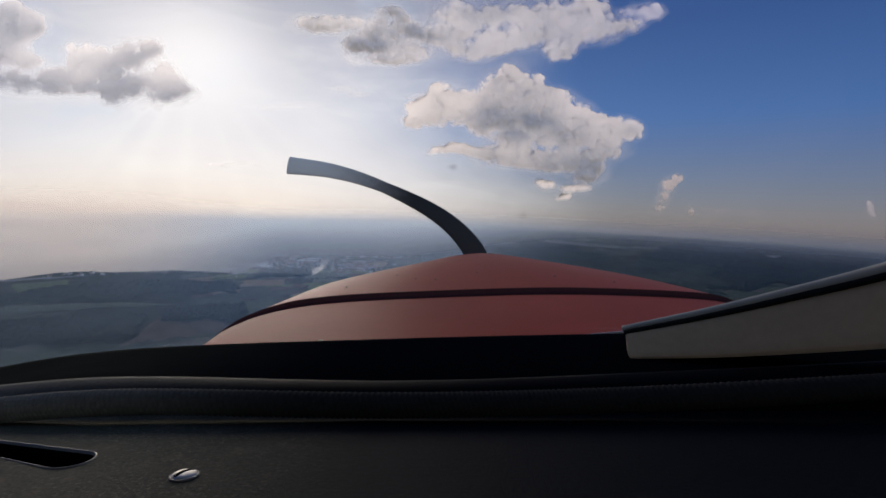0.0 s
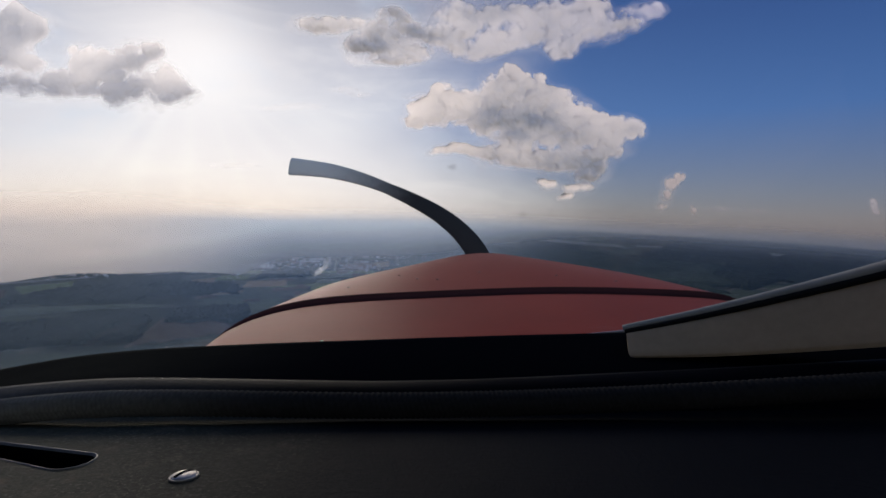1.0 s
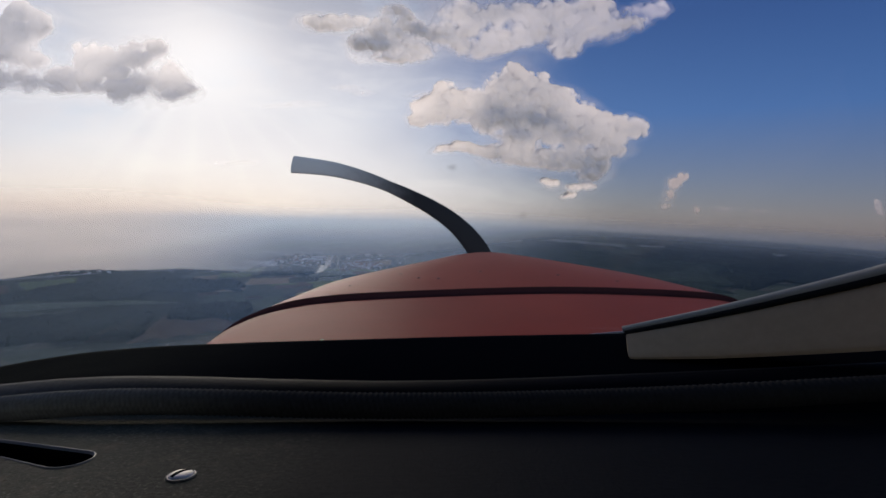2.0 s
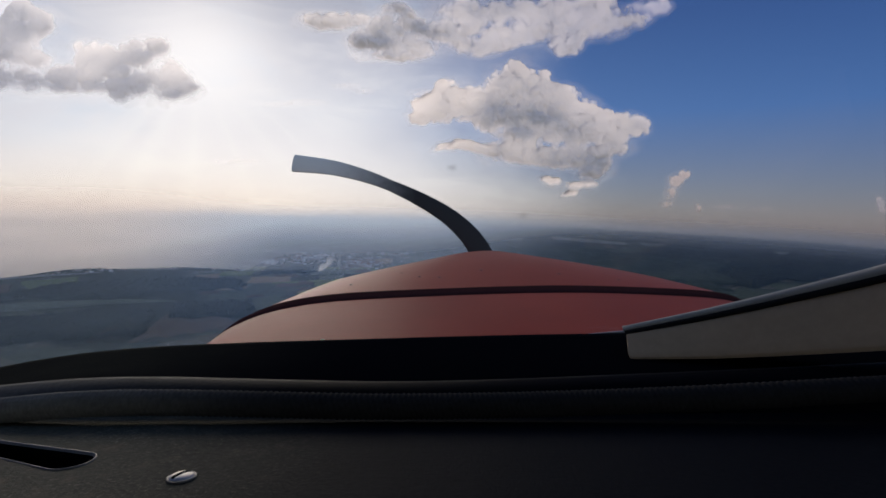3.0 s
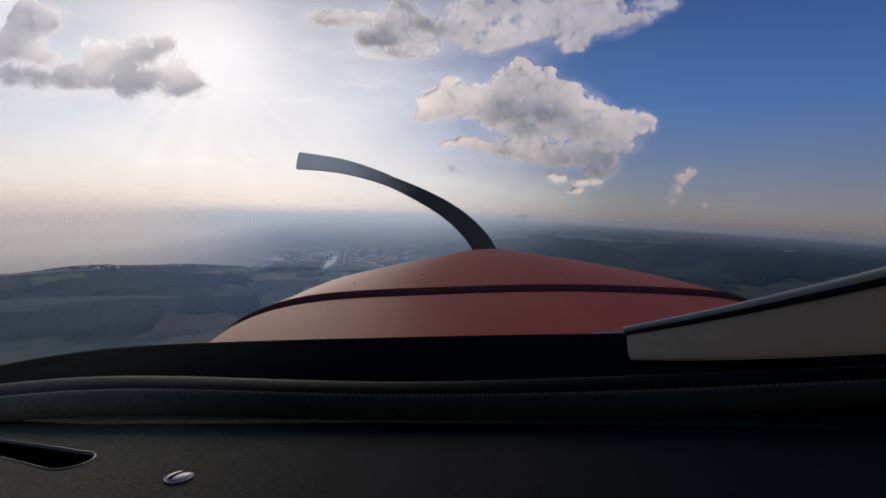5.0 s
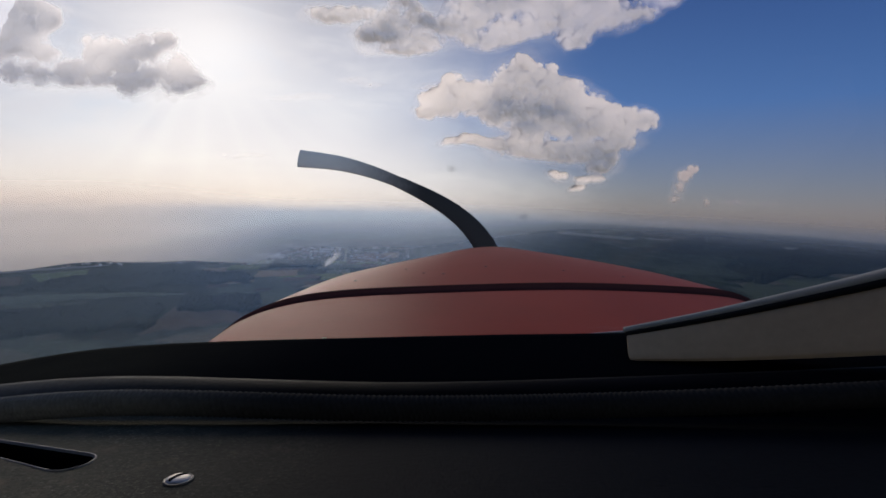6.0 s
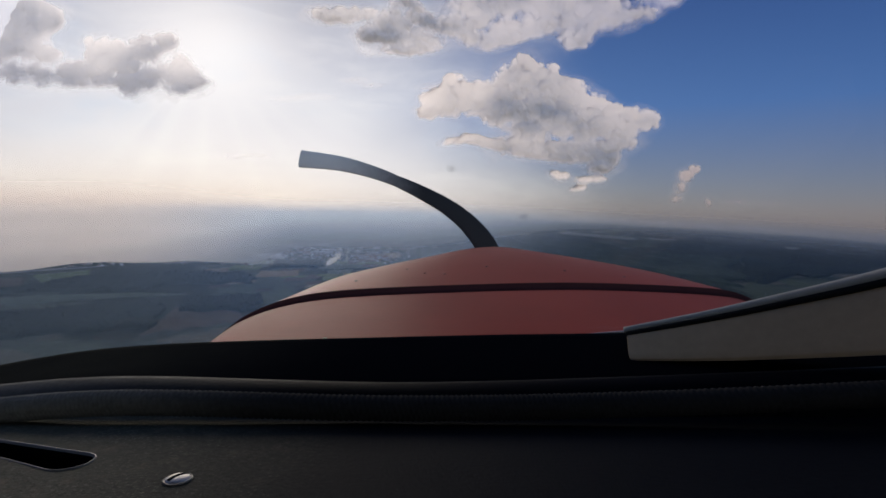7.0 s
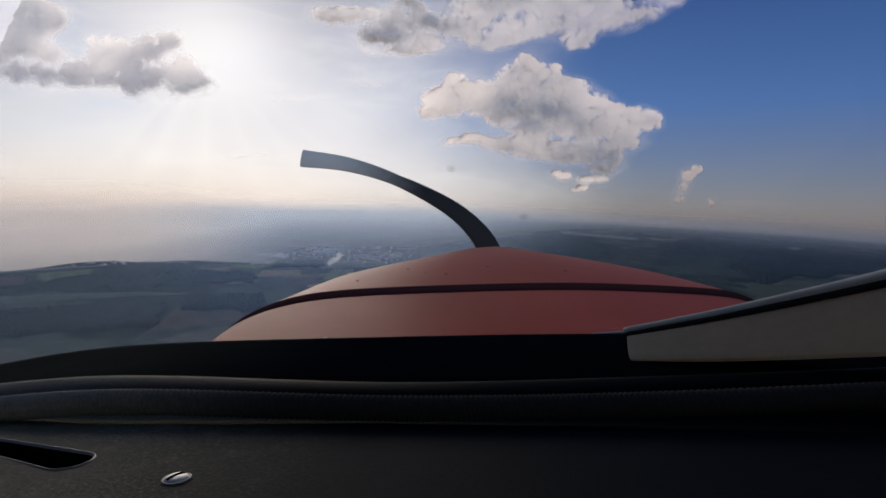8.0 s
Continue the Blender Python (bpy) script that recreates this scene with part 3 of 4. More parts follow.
def cloud(label, dist, lobes, material, seed, rim=(0.10, 0.55), rough=1.35, heads=46.0, cell=1.3, thin=1.0, veil=0.22, grow=0.0, crease=1.0):
    """A heap cloud. Lobes are (right, below, half width, half height, painted dullness) in steps of which 784 make half
    the view's width; they run together, are wrung by turbulence and grown over with heads upon heads. The skin carries
    how well it covers and a painted shade, by depth, foot and crease. rim: how soft its outline is at the top and at
    the foot."""
    rnd = np.random.default_rng(seed)
    L = np.array(lobes, float)
    x0, x1 = (L[:, 0] - L[:, 2]).min() - 40, (L[:, 0] + L[:, 2]).max() + 40
    y0, y1 = (L[:, 1] - L[:, 3]).min() - 30, (L[:, 1] + L[:, 3]).max() + 30
    gx, gy = np.arange(x0, x1, cell), np.arange(y0, y1, cell)
    X, Y = np.meshgrid(gx, gy)
    wx = X + lattice_noise(X, Y, 60, rnd, 4) * heads * 0.13
    wy = Y + lattice_noise(X, Y, 60, rnd, 4) * heads * 0.11
    total, weight, lobe_shade = np.zeros_like(X), np.zeros_like(X) + 1e-9, np.zeros_like(X)
    for u, v, rx, ry, w in L:
        s = 1.0 - ((wx - u) / rx) ** 2 - ((wy - v) / ry) ** 2
        e = np.exp(np.clip(2.6 * s, -40, 8))
        total += e
        g = np.exp(-1.1 * (((X - u) / rx) ** 2 + ((Y - v) / ry) ** 2))
        # shade painted per lobe, duller towards its foot
        weight, lobe_shade = weight + g, lobe_shade + g * (w + 0.32 * np.clip((Y - v) / ry, -1.2, 1.2))
    shape = np.maximum(np.log(total + 1e-12) / 2.6, -3.0) - 0.12 + grow
    lobe_shade = lobe_shade / weight
    head = np.zeros_like(X)
    for o, amp in enumerate((0.40, 0.32, 0.19, 0.08)):
        q = heads / 2 ** o
        jx, jy = X + lattice_noise(X, Y, q * 1.2, rnd, 2) * q * 0.16, Y + lattice_noise(X, Y, q * 1.2, rnd, 2) * q * 0.16
        head += amp * billows(jx, jy, q, rnd)
    dense = shape + 0.05 + rough * (head - head.mean()) + 0.04 * lattice_noise(X, Y, 9, rnd, 2) + 0.16 * lattice_noise(X, Y, 34, rnd, 3)
    foot = np.clip((Y - y0 - 30) / max(1.0, y1 - y0 - 60), 0, 1)
    soft = rim[0] + (rim[1] - rim[0]) * foot ** 1.4 + 0.10 * np.clip(lattice_noise(X, Y, 70, rnd, 2), 0, 2)
    cover = np.clip((dense + 0.02) / soft, 0, 1)
    cover = cover * cover * (3 - 2 * cover)
    gauze = np.clip((shape + 0.25 * lattice_noise(X, Y, 50, rnd, 4) + 0.9) / 1.6, 0, 1)
    cover = np.maximum(cover, veil * gauze * gauze * (3 - 2 * gauze)) * thin
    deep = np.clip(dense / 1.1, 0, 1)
    # shade is also put into the hollows between heads
    cloud_shade = np.clip(lobe_shade * (0.2 + 0.9 * deep) + 0.9 * crease * (head.mean() - head) * np.sqrt(deep) + 0.07 * lattice_noise(X, Y, 50, rnd, 3), 0, 1)
    unit = math.tan(radians(LENS / 2)) * dist / 784
    front = heads * (0.16 * np.clip(dense, 0, 1.6) + 0.22 * head) * unit * crease
    keep = cover > 0.004
    ids = np.full(X.shape, -1)
    ids[keep] = np.arange(keep.sum())
    jj, ii = np.nonzero(keep)
    verts = np.stack(((X[jj, ii] - 784) * unit, (441 - Y[jj, ii]) * unit, front[jj, ii]), axis=1)
    quad = keep[:-1, :-1] & keep[1:, :-1] & keep[:-1, 1:] & keep[1:, 1:]
    qj, qi = np.nonzero(quad)
    faces = np.stack((ids[qj, qi], ids[qj + 1, qi], ids[qj + 1, qi + 1], ids[qj, qi + 1]), axis=1)
    me = mesh_of("cloud", verts.tolist(), faces.tolist(), material)
    for name, values in (("cover", cover), ("cloud_shade", cloud_shade)):
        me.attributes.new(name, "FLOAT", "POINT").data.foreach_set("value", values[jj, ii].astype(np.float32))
    ob = new("cloud", me)
    ob.matrix_world = REST @ Matrix.Translation((0, 0, -dist))
    return tagged(ob, label, "cloud", group="clouds")


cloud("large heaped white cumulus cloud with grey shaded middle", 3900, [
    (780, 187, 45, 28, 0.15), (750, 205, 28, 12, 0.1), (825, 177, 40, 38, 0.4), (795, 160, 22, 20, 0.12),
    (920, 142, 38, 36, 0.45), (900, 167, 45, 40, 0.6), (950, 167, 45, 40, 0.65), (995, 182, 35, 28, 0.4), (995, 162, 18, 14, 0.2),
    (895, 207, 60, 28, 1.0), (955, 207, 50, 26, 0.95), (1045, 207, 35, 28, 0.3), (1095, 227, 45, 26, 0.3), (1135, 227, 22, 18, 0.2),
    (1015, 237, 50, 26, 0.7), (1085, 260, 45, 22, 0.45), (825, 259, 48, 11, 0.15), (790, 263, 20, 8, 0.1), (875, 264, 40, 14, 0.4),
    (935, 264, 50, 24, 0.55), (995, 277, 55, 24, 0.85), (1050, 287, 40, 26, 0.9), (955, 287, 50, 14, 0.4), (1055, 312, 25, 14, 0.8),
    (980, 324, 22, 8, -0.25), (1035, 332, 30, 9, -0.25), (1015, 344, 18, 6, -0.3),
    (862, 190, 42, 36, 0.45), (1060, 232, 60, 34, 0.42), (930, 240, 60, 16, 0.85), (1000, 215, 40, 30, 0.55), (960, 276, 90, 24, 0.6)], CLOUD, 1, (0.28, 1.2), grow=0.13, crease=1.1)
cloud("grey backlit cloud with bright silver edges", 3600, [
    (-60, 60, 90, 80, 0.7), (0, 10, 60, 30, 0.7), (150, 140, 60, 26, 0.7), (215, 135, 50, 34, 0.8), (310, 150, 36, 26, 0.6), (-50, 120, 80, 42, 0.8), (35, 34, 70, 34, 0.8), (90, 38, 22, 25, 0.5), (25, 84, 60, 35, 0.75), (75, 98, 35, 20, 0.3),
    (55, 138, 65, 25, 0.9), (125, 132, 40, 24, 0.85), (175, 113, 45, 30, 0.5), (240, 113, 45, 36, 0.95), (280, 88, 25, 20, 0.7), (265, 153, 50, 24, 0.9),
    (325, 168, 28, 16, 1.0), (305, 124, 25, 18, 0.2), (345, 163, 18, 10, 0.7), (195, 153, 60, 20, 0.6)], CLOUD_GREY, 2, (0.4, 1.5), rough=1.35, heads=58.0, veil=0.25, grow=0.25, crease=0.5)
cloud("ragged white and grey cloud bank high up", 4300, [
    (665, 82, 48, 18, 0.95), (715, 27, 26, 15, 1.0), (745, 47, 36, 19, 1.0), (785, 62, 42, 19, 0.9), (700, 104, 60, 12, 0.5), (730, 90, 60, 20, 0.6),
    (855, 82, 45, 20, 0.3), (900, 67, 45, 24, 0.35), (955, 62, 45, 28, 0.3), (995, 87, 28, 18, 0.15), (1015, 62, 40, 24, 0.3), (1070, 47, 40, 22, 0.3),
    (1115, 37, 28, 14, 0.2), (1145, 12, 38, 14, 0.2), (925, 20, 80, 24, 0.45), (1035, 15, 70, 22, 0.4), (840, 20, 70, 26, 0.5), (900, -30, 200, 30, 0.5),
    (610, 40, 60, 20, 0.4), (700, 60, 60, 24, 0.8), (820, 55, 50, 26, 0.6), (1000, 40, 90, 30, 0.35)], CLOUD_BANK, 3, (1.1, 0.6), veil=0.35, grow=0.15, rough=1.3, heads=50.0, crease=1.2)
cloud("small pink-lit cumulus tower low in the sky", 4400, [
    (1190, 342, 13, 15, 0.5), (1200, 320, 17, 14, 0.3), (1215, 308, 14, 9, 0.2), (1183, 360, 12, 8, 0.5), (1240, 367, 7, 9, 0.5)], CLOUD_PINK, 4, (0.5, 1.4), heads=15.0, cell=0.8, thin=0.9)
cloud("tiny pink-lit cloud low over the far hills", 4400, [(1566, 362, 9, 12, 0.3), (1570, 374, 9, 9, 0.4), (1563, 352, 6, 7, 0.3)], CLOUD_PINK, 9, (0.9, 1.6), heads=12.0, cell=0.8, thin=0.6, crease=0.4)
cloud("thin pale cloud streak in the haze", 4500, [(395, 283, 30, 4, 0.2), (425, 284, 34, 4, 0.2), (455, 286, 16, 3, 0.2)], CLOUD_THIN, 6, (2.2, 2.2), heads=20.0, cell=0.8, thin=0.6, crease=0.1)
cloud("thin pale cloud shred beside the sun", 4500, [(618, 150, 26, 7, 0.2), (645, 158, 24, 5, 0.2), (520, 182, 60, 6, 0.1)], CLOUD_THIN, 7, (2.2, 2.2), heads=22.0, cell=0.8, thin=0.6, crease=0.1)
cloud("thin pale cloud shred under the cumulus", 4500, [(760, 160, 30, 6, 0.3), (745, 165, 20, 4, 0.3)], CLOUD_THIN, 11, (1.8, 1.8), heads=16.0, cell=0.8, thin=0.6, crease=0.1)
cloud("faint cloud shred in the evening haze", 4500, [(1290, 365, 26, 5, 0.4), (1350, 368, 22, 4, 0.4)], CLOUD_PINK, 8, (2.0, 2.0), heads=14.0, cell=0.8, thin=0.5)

# ---- aircraft: cowling ----


def slant(u, v, y):
    """A point y ahead of the resting camera, by its slant right of and below the axis."""
    return Vector(((u - 784) / 918 * y, y, (441 - v) / 918 * y))


SEAM_Y, RIDGE_Y, REAR_Y = 1.0, 1.6, 0.55
REAR_LINE = [slant(u, v, REAR_Y) for u, v in ((30, 860), (120, 790), (250, 745), (500, 700), (784, 680), (1100, 674), (1350, 680), (1500, 700), (1560, 760))]
SEAM_LINE = [slant(u, v, SEAM_Y) for u, v in ((393, 600), (425, 567), (500, 536), (600, 520), (784, 511), (984, 506), (1150, 510), (1270, 518), (1318, 532))]
# the roofline of the nose rises to a low ridge over the propeller shaft
RIDGE_LINE = [slant(u, v, RIDGE_Y) for u, v in ((540, 516), (600, 494), (680, 475), (760, 459), (820, 447), (872, 443), (940, 451), (1080, 474), (1200, 500))]


def roofline(y, u):
    """A point of the cowling's upper skin: y ahead, u from 0 at its port edge to 1 at the starboard one."""
    if y <= SEAM_Y:
        f = (y - REAR_Y) / (SEAM_Y - REAR_Y)
        return spline(REAR_LINE, u).lerp(spline(SEAM_LINE, u), f)
    f = (y - SEAM_Y) / (RIDGE_Y - SEAM_Y)
    return spline(SEAM_LINE, u).lerp(spline(RIDGE_LINE, u), f) + Vector((0, 0, 0.010 * math.sin(min(f, 1.0) * math.pi) * math.sin(u * math.pi)))


def cowl_ring(y, lift=0.0, n=64):
    """One frame of the cowling: its roofline, then straight sides and a rounded belly."""
    top = [roofline(y, i / n) + Vector((0, 0, lift)) for i in range(n + 1)]
    a, b = top[0], top[-1]
    mid, half = (a.x + b.x) / 2, (b.x - a.x) / 2
    low = []
    for i in range(1, 24):
        t = i / 24 * math.pi
        c, q = math.cos(t), math.sin(t)
        low.append(Vector((mid + (half + lift) * math.copysign(abs(c) ** 0.4, c), y, min(a.z, b.z) - 0.5 * q ** 0.6)))
    return top + low


def cowl_skin(y0, y1, steps):
    return [cowl_ring(y0 + (y1 - y0) * i / steps) for i in range(steps + 1)]


cowling = thing("engine_cowling", "glossy red painted engine cowling with a dark panel seam", "cowling")
v, f = loft(cowl_skin(REAR_Y, SEAM_Y - 0.012, 20), True)
part("rear_panel", mesh_of("rear_panel", v, f, RED), RED, cowling)
rows = cowl_skin(SEAM_Y, RIDGE_Y, 16)
last = rows[-1]
c = sum(last, Vector()) / len(last)
for k in (0.985, 0.95, 0.88, 0.75, 0.5, 0.05):
    rows.append([c + (p - c) * k + Vector((0, 0.12 * (1 - k) ** 0.5, 0)) for p in last])
v, f = loft(rows, True)
part("front_panel", mesh_of("front_panel", v, f, RED), RED, cowling)
v, f = loft([cowl_ring(y, d) for y, d in ((SEAM_Y - 0.056, -0.003), (SEAM_Y - 0.053, 0.0012), (SEAM_Y - 0.030, 0.0018), (SEAM_Y - 0.006, 0.0022), (SEAM_Y + 0.001, 0.0012), (SEAM_Y + 0.002, -0.003))], True)
part("seam_strip", mesh_of("seam_strip", v, f, SEAM), SEAM, cowling, "dark brown-red seam strip")

for u, y in ((0.46, 1.13), (0.49, 1.11), (0.42, 1.20), (0.55, 1.17), (0.36, 1.10), (0.66, 1.12), (0.74, 1.08)):
    bm = bmesh.new()
    bmesh.ops.create_uvsphere(bm, u_segments=14, v_segments=8, radius=0.0032, matrix=Matrix.Translation(roofline(y, u)) @ Matrix.Diagonal((1, 1, 0.5, 1)))
    part("fastener", bm, WORN, cowling, "small dark flush fastener")

# ---- aircraft: propeller ----
prop = thing("propeller", "dark two-bladed propeller at rest with a paler tip", "propeller")
PY = 1.90


def blade(flip):
    hub = Vector((0.16, PY, -0.20))
    line = [hub, slant(866, 480, PY), slant(842, 425, PY), slant(785, 373, PY), slant(690, 325, PY), slant(605, 298, PY), slant(522, 287, PY)]
    rows = []
    for i in range(61):
        u = 1 - (1 - i / 60) ** 1.9
        c, d = spline(line, u), (spline(line, u + 0.01) - spline(line, u - 0.01)).normalized()
        side = Vector((d.z, 0, -d.x))
        chord = 0.060 - 0.038 * min(1.0, u / 0.66) ** 1.2 + 0.012 * max(0.0, (u - 0.66) / 0.34)
        chord *= (1 - min(1.0, max(0.0, (u - 0.985) / 0.015)) ** 4) ** 0.5 * 0.8 + 0.2
        twist = radians(34 - 24 * u)
        a = side * math.cos(twist) + Vector((0, 1, 0)) * math.sin(twist)
        b = d.cross(a)
        ring = [c + a * (math.cos(t) * chord) + b * (math.sin(t) * chord * 0.12) for t in (j / 16 * 2 * math.pi for j in range(16))]
        rows.append([2 * hub - p + Vector((0, 2 * (p.y - PY), 0)) if flip else p for p in ring])
    return loft(rows, True, True)


for flip in (False, True):
    v, f = blade(flip)
    part("blade", mesh_of("blade", v, f, BLADE), BLADE, prop, "black blade paled at the tip like the blur of its spin")
bm = bmesh.new()
bmesh.ops.create_cone(bm, cap_ends=True, segments=32, radius1=0.13, radius2=0.02, depth=0.25,
                      matrix=Matrix.Translation((0.16, PY + 0.1, -0.20)) @ Matrix.Rotation(radians(-90), 4, "X"))
part("spinner", bm, RED, prop, "red spinner")

# ---- aircraft: deck ahead of the camera ----


def band(lines, material, name, parent, label="", n=64):
    """A skin lofted across several lines, each a spline of a few points."""
    rows = [[spline(l, i / n) for i in range(n + 1)] for l in lines]
    v, f = loft(rows)
    return part(name, mesh_of(name, v, f, material), material, parent, label)


def line(y, vs, bow=0.0):
    """A line across the deck at depth y, its slope below the axis given at five even steps from left to right."""
    us = (-120, 200, 700, 1150, 1700)
    return [Vector(((u - 784) / 918 * y, y + bow * ((u - 784) / 784) ** 2, (441 - v) / 918 * y)) for u, v in zip(us, vs)]


deck = thing("glareshield", "black moulded glareshield deck with rubber edge trim", "dashboard")
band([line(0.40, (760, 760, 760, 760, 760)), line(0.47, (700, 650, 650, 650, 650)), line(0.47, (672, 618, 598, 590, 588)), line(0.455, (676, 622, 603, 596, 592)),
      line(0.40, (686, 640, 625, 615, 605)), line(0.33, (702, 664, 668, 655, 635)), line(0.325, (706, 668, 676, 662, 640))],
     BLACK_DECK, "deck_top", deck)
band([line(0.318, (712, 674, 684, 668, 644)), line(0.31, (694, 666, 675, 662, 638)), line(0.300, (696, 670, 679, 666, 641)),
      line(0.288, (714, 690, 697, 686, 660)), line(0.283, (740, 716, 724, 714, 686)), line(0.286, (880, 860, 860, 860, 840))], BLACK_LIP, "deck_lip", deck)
trim = line(0.268, (738, 712, 720, 711, 684))
rows = []
for i in range(1501):
    u = i / 1500
    c, d = spline(trim, u), (spline(trim, u + 0.01) - spline(trim, u - 0.01)).normalized()
    side = d.cross(Vector((0, 0, 1))).normalized()
    top = side.cross(d)
    ring = []
    for j in range(18):
        t = j / 18 * 2 * math.pi
        r = 0.0064 * (1 + 0.05 * math.sin(u * 1250 + 5 * t) + 0.05 * math.sin(u * 1250 - 5 * t + 1) + 0.02 * noise.noise((u * 300, math.cos(t) * 2, math.sin(t) * 2)))
        ring.append(c + side * (math.cos(t) * r) + top * (math.sin(t) * r))
    rows.append(ring)
v, f = loft(rows, True, True)
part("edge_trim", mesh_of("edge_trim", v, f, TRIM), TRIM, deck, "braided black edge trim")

v, f = tube([slant(1040, 592, 0.474), slant(1075, 590, 0.474), slant(1112, 588, 0.474)], lambda u: 0.0004 + 0.0012 * u, 10, 20)
part("glass_bead", mesh_of("glass_bead", v, f, STEEL), STEEL, deck, "bright bead at the foot of the windshield")

for u, v, wide in ((572, 600.5, 0.0042), (300, 609, 0.0014), (158, 629, 0.0018), (1010, 592.5, 0.0016)):
    bm = bmesh.new()
    bmesh.ops.create_icosphere(bm, subdivisions=2, radius=0.5, matrix=Matrix.Translation(slant(u, v, 0.4695)) @ Matrix.Diagonal((wide, wide * 0.5, 0.0011, 1)))
    part("chip", bm, BEIGE, deck, "small tan chip on the rim")

panel = thing("dash_panel", "worn black crackle-painted dashboard panel with a defroster slot", "dashboard")
SLOT_A, SLOT_B, R_A, R_B = Vector((-0.250, 0.2477)), Vector((-0.1525, 0.2118)), 0.0038, 0.0085


def slot_gap(x, y):
    """Distance outside the rim of the tapering slot (negative inside) and the nearest rim point."""
    p, ab = Vector((x, y)), SLOT_B - SLOT_A
    t = min(1.0, max(0.0, (p - SLOT_A).dot(ab) / ab.length_squared))
    c, r = SLOT_A + ab * t, R_A + (R_B - R_A) * t
    d = p - c
    return d.length - r, c + d.normalized() * r if d.length > 1e-9 else c


def panel_height(x, y):
    return -0.0862 - 0.14 * max(0.0, y - 0.215) ** 1.3 + 0.00025 * noise.noise((x * 25, y * 25, 0))


xs = [-0.55 + i * 0.003 for i in range(367)]
ys = [0.10 + j * 0.003 for j in range(70)]
verts, keep = [], {}
for y in ys:
    for x in xs:
        g, rim = slot_gap(x, y)
        if abs(g) < 0.0017:
            verts.append(Vector((rim.x, rim.y, panel_height(x, y))))
        else:
            verts.append(Vector((x, y, panel_height(x, y))))
        keep[len(verts) - 1] = g > -0.0017
n = len(xs)
faces = [(j * n + i, j * n + i + 1, (j + 1) * n + i + 1, (j + 1) * n + i) for j in range(len(ys) - 1) for i in range(n - 1)]
faces = [q for q in faces if all(keep[i] for i in q) and slot_gap(*((verts[q[0]] + verts[q[2]]) / 2).xy)[0] > -0.0005]
used = sorted({i for q in faces for i in q})
back = {o: i for i, o in enumerate(used)}
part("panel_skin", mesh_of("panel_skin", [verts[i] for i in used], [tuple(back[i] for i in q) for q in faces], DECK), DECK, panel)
bm = bmesh.new()
bmesh.ops.create_cube(bm, size=1, matrix=Matrix.Translation((0, 0.02, -0.35)) @ Matrix.Diagonal((1.1, 0.16, 0.5, 1)))
part("panel_face", bm, DECK, panel)


def slot_ring(out, z):
    """A closed line round the slot, offset outwards."""
    ab = (SLOT_B - SLOT_A).normalized()
    side = Vector((-ab.y, ab.x))
    pts = []
    for c, r, t0 in ((SLOT_B, R_B, -90), (SLOT_A, R_A, 90)):
        for i in range(15):
            t = radians(t0 + i * 180 / 14)
            q = c + (ab * math.cos(t) + side * math.sin(t)) * (r + out)
            pts.append(Vector((q.x, q.y, panel_height(q.x, q.y) + z)))
    return pts


v, f = loft([slot_ring(o, z) for o, z in ((0.0010, -0.001), (0.0008, 0.0003), (0.0004, 0.0006), (0.0, 0.0004), (-0.0004, -0.0006))], True)
part("slot_rim", mesh_of("slot_rim", v, f, WORN), WORN, panel, "worn metal rim of the defroster slot")
v, f = loft([slot_ring(-0.0004, -0.0006), slot_ring(-0.0004, -0.034)], True)
part("slot_wall", mesh_of("slot_wall", v, f, BLACK), BLACK, panel, "black inside of the slot")
ring = slot_ring(-0.0005, -0.0335)
part("slot_floor", mesh_of("slot_floor", ring + [p - Vector((0, 0, 0.002)) for p in ring], [tuple(range(30)), tuple(range(59, 29, -1))]
                           + [(i, (i + 1) % 30, 30 + (i + 1) % 30, 30 + i) for i in range(30)], BLACK, False), BLACK, panel)

screw = thing("screw", "domed slotted steel screw in the dashboard panel", "screw", AIR @ Matrix.Translation((-0.0992, 0.1955, -0.0860)) @ Matrix.Rotation(radians(56), 4, "Z") @ Matrix.Scale(0.88, 4))
rows = []
for i in range(9):
    t = i / 8 * math.pi / 2
    r, z = 0.0052 * math.cos(t), 0.0020 * math.sin(t)
    rows.append([Vector((math.cos(a) * r, math.sin(a) * r, z)) for a in (j / 96 * 2 * math.pi for j in range(96))])
v, f = loft([[Vector((p.x, p.y, -0.002)) for p in rows[0]]] + rows, True)
screw_head = part("head", mesh_of("head", v, f, STEEL), STEEL, screw)
rows = [[Vector((x, w, 0.0020 * math.sqrt(1 - (x / 0.0052) ** 2) + z)) for x in (-0.0044 + 0.0011 * i for i in range(9))]
        for w, z in ((-0.0011, -0.0004), (-0.0010, 0.00008), (0.0010, 0.00008), (0.0011, -0.0004))]
v, f = loft(rows)
part("slot", mesh_of("slot", v, f, BLACK), BLACK, screw_head, "dark screw slot")
v, f = tube([Vector((math.cos(a) * 0.0055, math.sin(a) * 0.0055, 0)) for a in (i / 24 * 2 * math.pi for i in range(25))], 0.0006, 8, 72)
part("washer", mesh_of("washer", v, f, WORN), WORN, screw, "dark washer edge")

# ---- aircraft: beige post ----
post = thing("window_post", "beige padded trim of the windshield post with a black seal", "post")


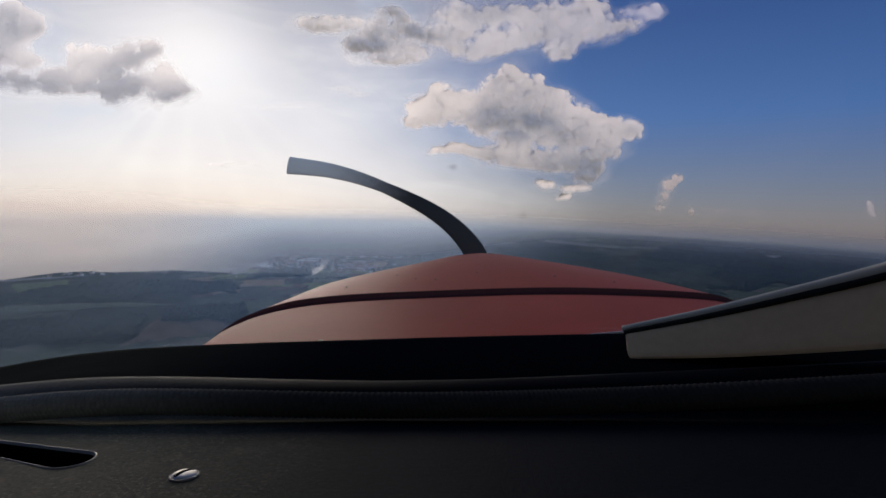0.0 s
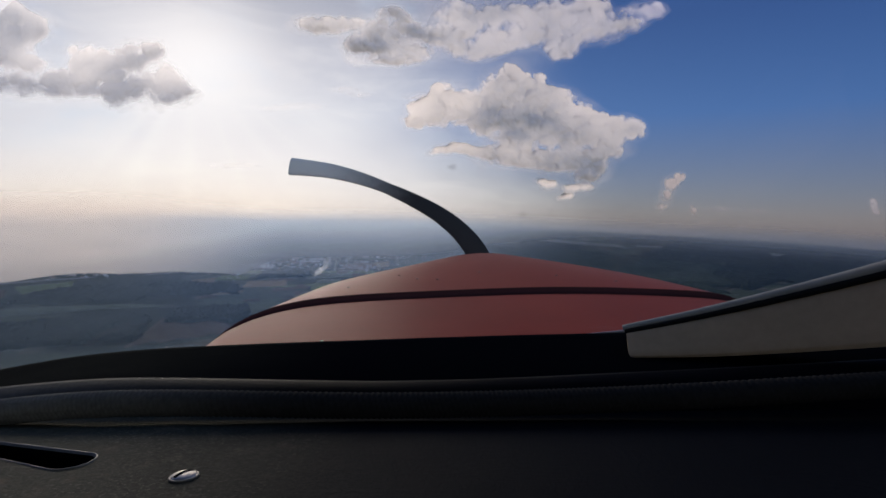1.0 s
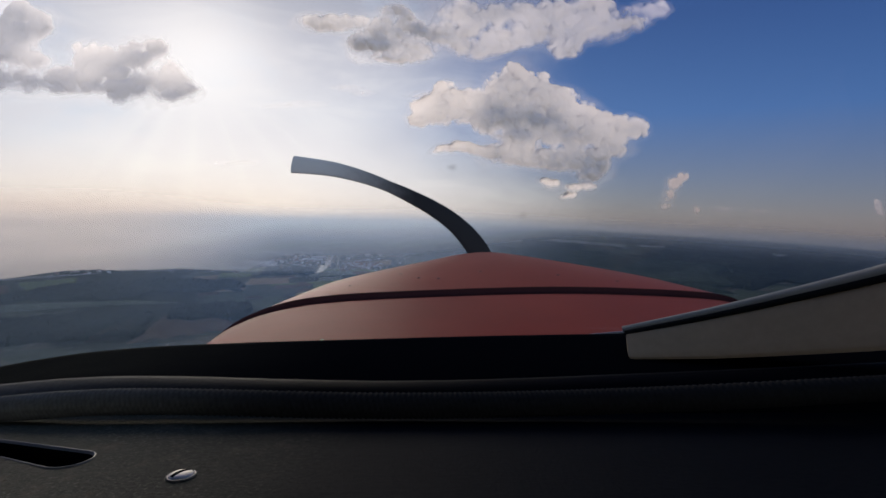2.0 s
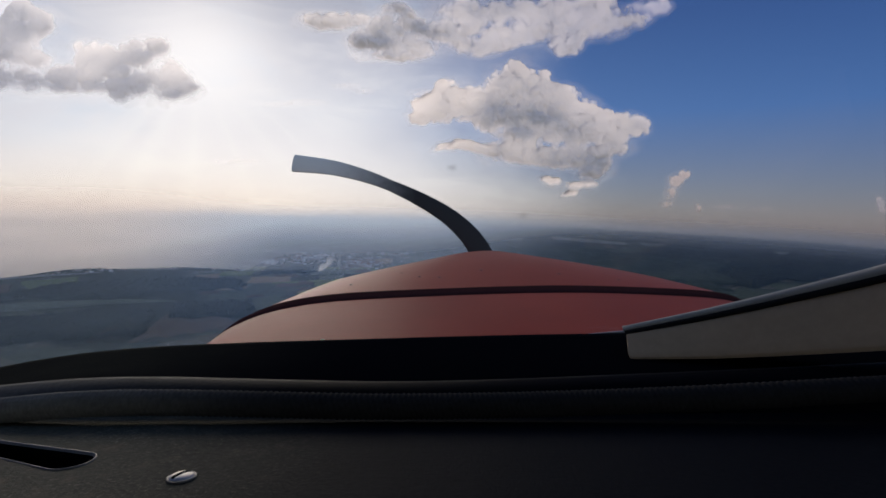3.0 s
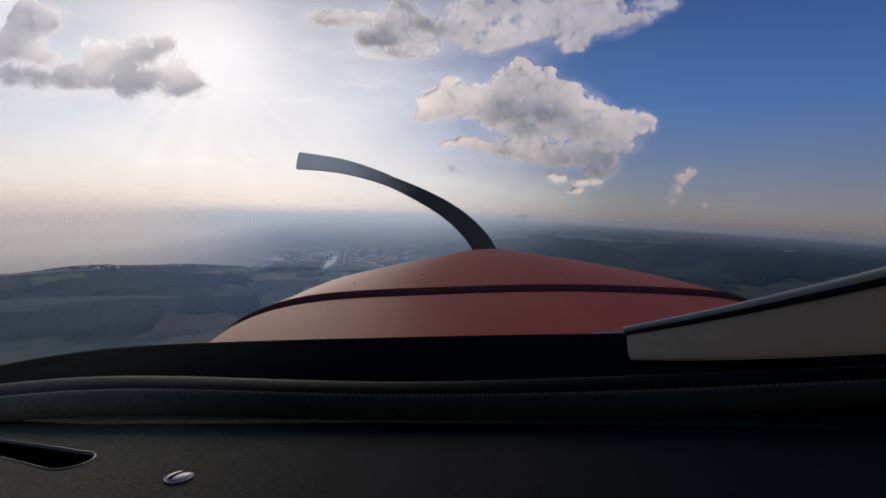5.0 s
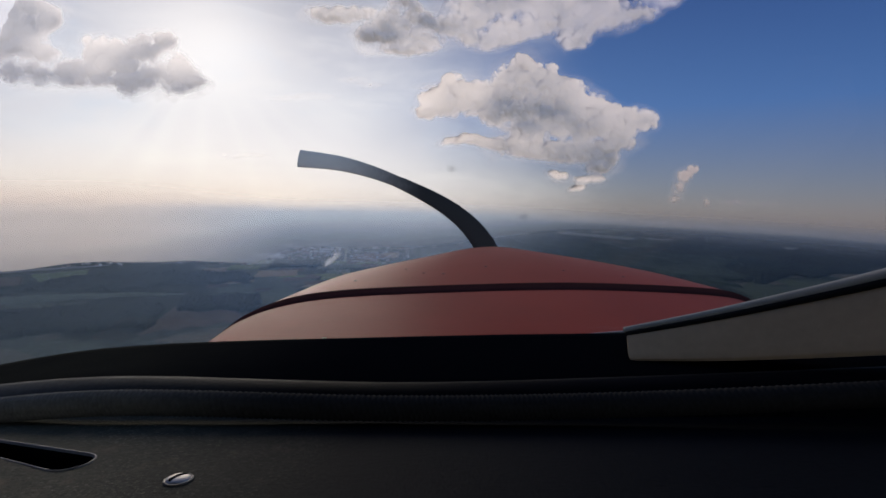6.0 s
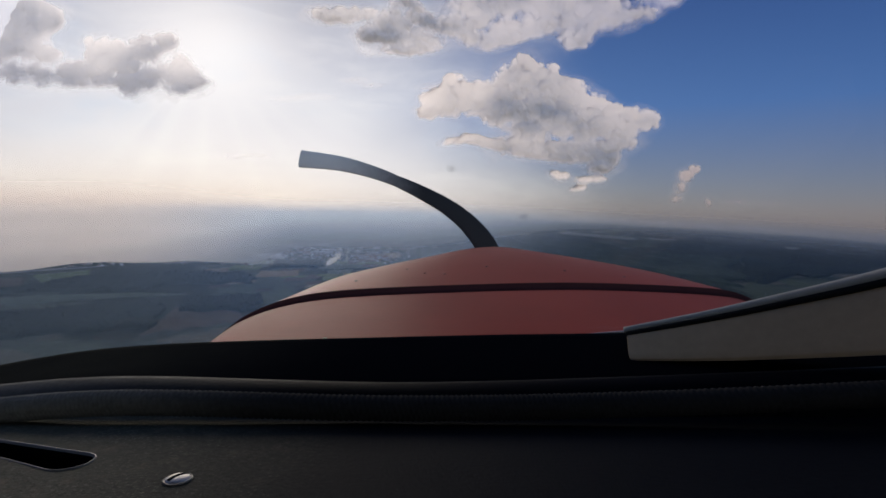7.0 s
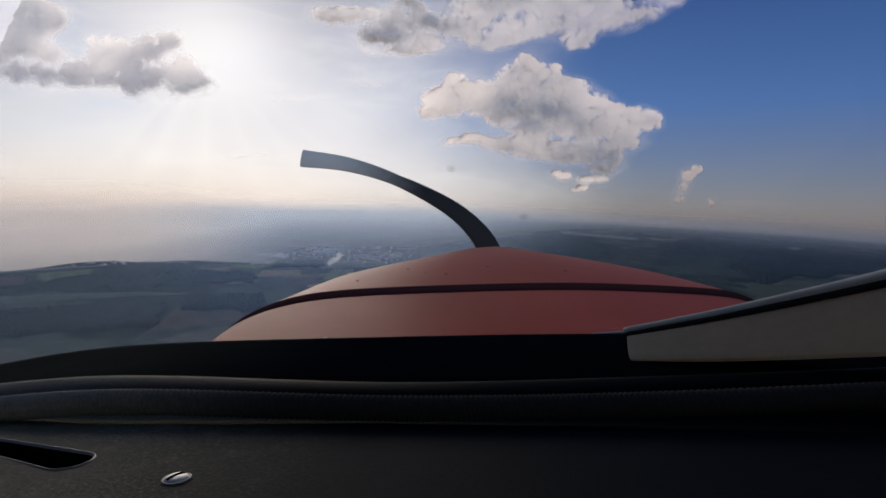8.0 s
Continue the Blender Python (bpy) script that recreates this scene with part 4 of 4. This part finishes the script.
top = [slant(1108, 591, 0.372), slant(1250, 566, 0.345), slant(1400, 536, 0.318), slant(1568, 500, 0.29), slant(1800, 445, 0.25)]
low = [slant(1112, 638, 0.360), slant(1250, 638, 0.335), slant(1400, 633, 0.308), slant(1568, 625, 0.28), slant(1800, 612, 0.24)]
rows = []
for i in range(61):
    u = (i / 60) ** 1.6
    a, b = spline(top, u), spline(low, u)
    hgt = (a - b) / 2
    k = (1 - (1 - min(1.0, u / 0.028)) ** 2.4) ** 0.42 * 0.42 + 0.58
    deep = Vector((0.02, 0.045, 0))
    ring = [a - hgt * k * (1 - q) + deep * (0.04 if abs(q) > 0.93 else 0.012 if abs(q) > 0.85 else 0.0) + deep * (0.15 if i == 0 else 0.03 if i == 1 else 0)
            for q in (-1, -0.97, -0.9, -0.8, -0.4, 0, 0.4, 0.8, 0.9, 0.97, 1)]
    ring += [a - hgt * k * (1 - q) + deep for q in (0.95, 0.5, 0, -0.5, -0.95)]
    rows.append(ring)
v, f = loft(rows, True, True)
part("trim_panel", mesh_of("trim_panel", v, f, BEIGE), BEIGE, post)
v, f = tube([p + Vector((0.0, 0.0012, 0.0002 + 0.0004 * i)) for i, p in enumerate(top)], lambda u: 0.0017 + 0.0008 * u, 12, 40)
part("seal", mesh_of("seal", v, f, RUBBER), RUBBER, post, "black rubber seal")
v, f = tube([p + Vector((0.0, 0.005, 0.0022 + 0.0007 * i)) for i, p in enumerate(top)], lambda u: 0.0022 + 0.0022 * u, 12, 40)
part("edge_strip", mesh_of("edge_strip", v, f, STRIP), STRIP, post, "dull grey edge strip")

# ---- aircraft: windshield and cabin shell ----


def pane(x, y):
    """Height of the windshield: it rises backwards over the deck and bends down to the sides."""
    return -0.088 + (0.492 - y) * 0.82 - 0.35 * max(0.0, abs(x + 0.03) - 0.30) ** 2


shell = tagged(new("window_1"), "clear curved acrylic windshield with a few dried smudges", "windshield", kind="structure")
shell.matrix_world = AIR
rows = [[Vector((-0.72 + 1.34 * i / 40, y, pane(-0.72 + 1.34 * i / 40, y))) for i in range(41)] for y in (0.492, 0.44, 0.38, 0.32, 0.26, 0.20, 0.14)]
v, f = loft(rows)
glass = part("pane", mesh_of("pane", v, f, ACRYLIC), ACRYLIC, shell)
glass.visible_shadow = False
for x, y, size in ((0.0056, 0.3235, 1.0), (0.055, 0.357, 0.85)):
    me = mesh_of("smudge", [Vector((math.cos(a) * 0.0044, math.sin(a) * 0.0052, 0)) * size for a in (i / 20 * 2 * math.pi for i in range(20))], [tuple(range(20))], SMUDGE)
    ob = part("smudge", me, SMUDGE, shell, "faint dried smudge")
    ob.matrix_basis = Matrix.Translation((x, y - 0.002, pane(x, y))) @ Matrix.Rotation(radians(-39), 4, "X")


def slab(name, lo, hi, label):
    bm = bmesh.new()
    mid, size = (Vector(lo) + Vector(hi)) / 2, Vector(hi) - Vector(lo)
    bmesh.ops.create_cube(bm, size=1, matrix=Matrix.Translation(mid) @ Matrix.Diagonal((*size, 1)))
    bmesh.ops.bevel(bm, geom=bm.edges[:], offset=0.008, segments=2, affect="EDGES")
    ob = part(name, bm, LINER, None, "")
    ob.matrix_world = AIR
    return tagged(ob, label, "cabin wall", kind="structure")


# unseen cabin shell, added to keep the deck dim; the low roof shades it most
slab("ceiling", (-0.76, -1.64, 0.205), (0.66, 0.14, 0.245), "unseen dark cabin roof, set low and forward to shade the deck")
slab("wall_left", (-0.76, -1.6, -0.9), (-0.72, 0.49, -0.08), "dark cabin side lining below the window")
slab("wall_right", (0.62, -1.6, -0.9), (0.66, 0.49, -0.08), "dark cabin side lining below the window")
slab("wall_rear", (-0.72, -1.64, -0.9), (0.62, -1.60, -0.08), "dark rear bulkhead of the cabin")
slab("floor", (-0.72, -1.6, -0.94), (0.62, 0.49, -0.9), "dark cabin floor")
for x in (-0.74, 0.64):
    slab("pillar", (x - 0.02, 0.06, -0.08), (x + 0.02, 0.14, 0.205), "dark cabin pillar beside the windshield")
    slab("pillar", (x - 0.02, -1.64, -0.08), (x + 0.02, -1.56, 0.205), "dark cabin pillar at the rear corner")
    slab("pillar", (x - 0.02, -1.0, -0.08), (x + 0.02, -0.9, 0.205), "dark cabin pillar between the side windows")
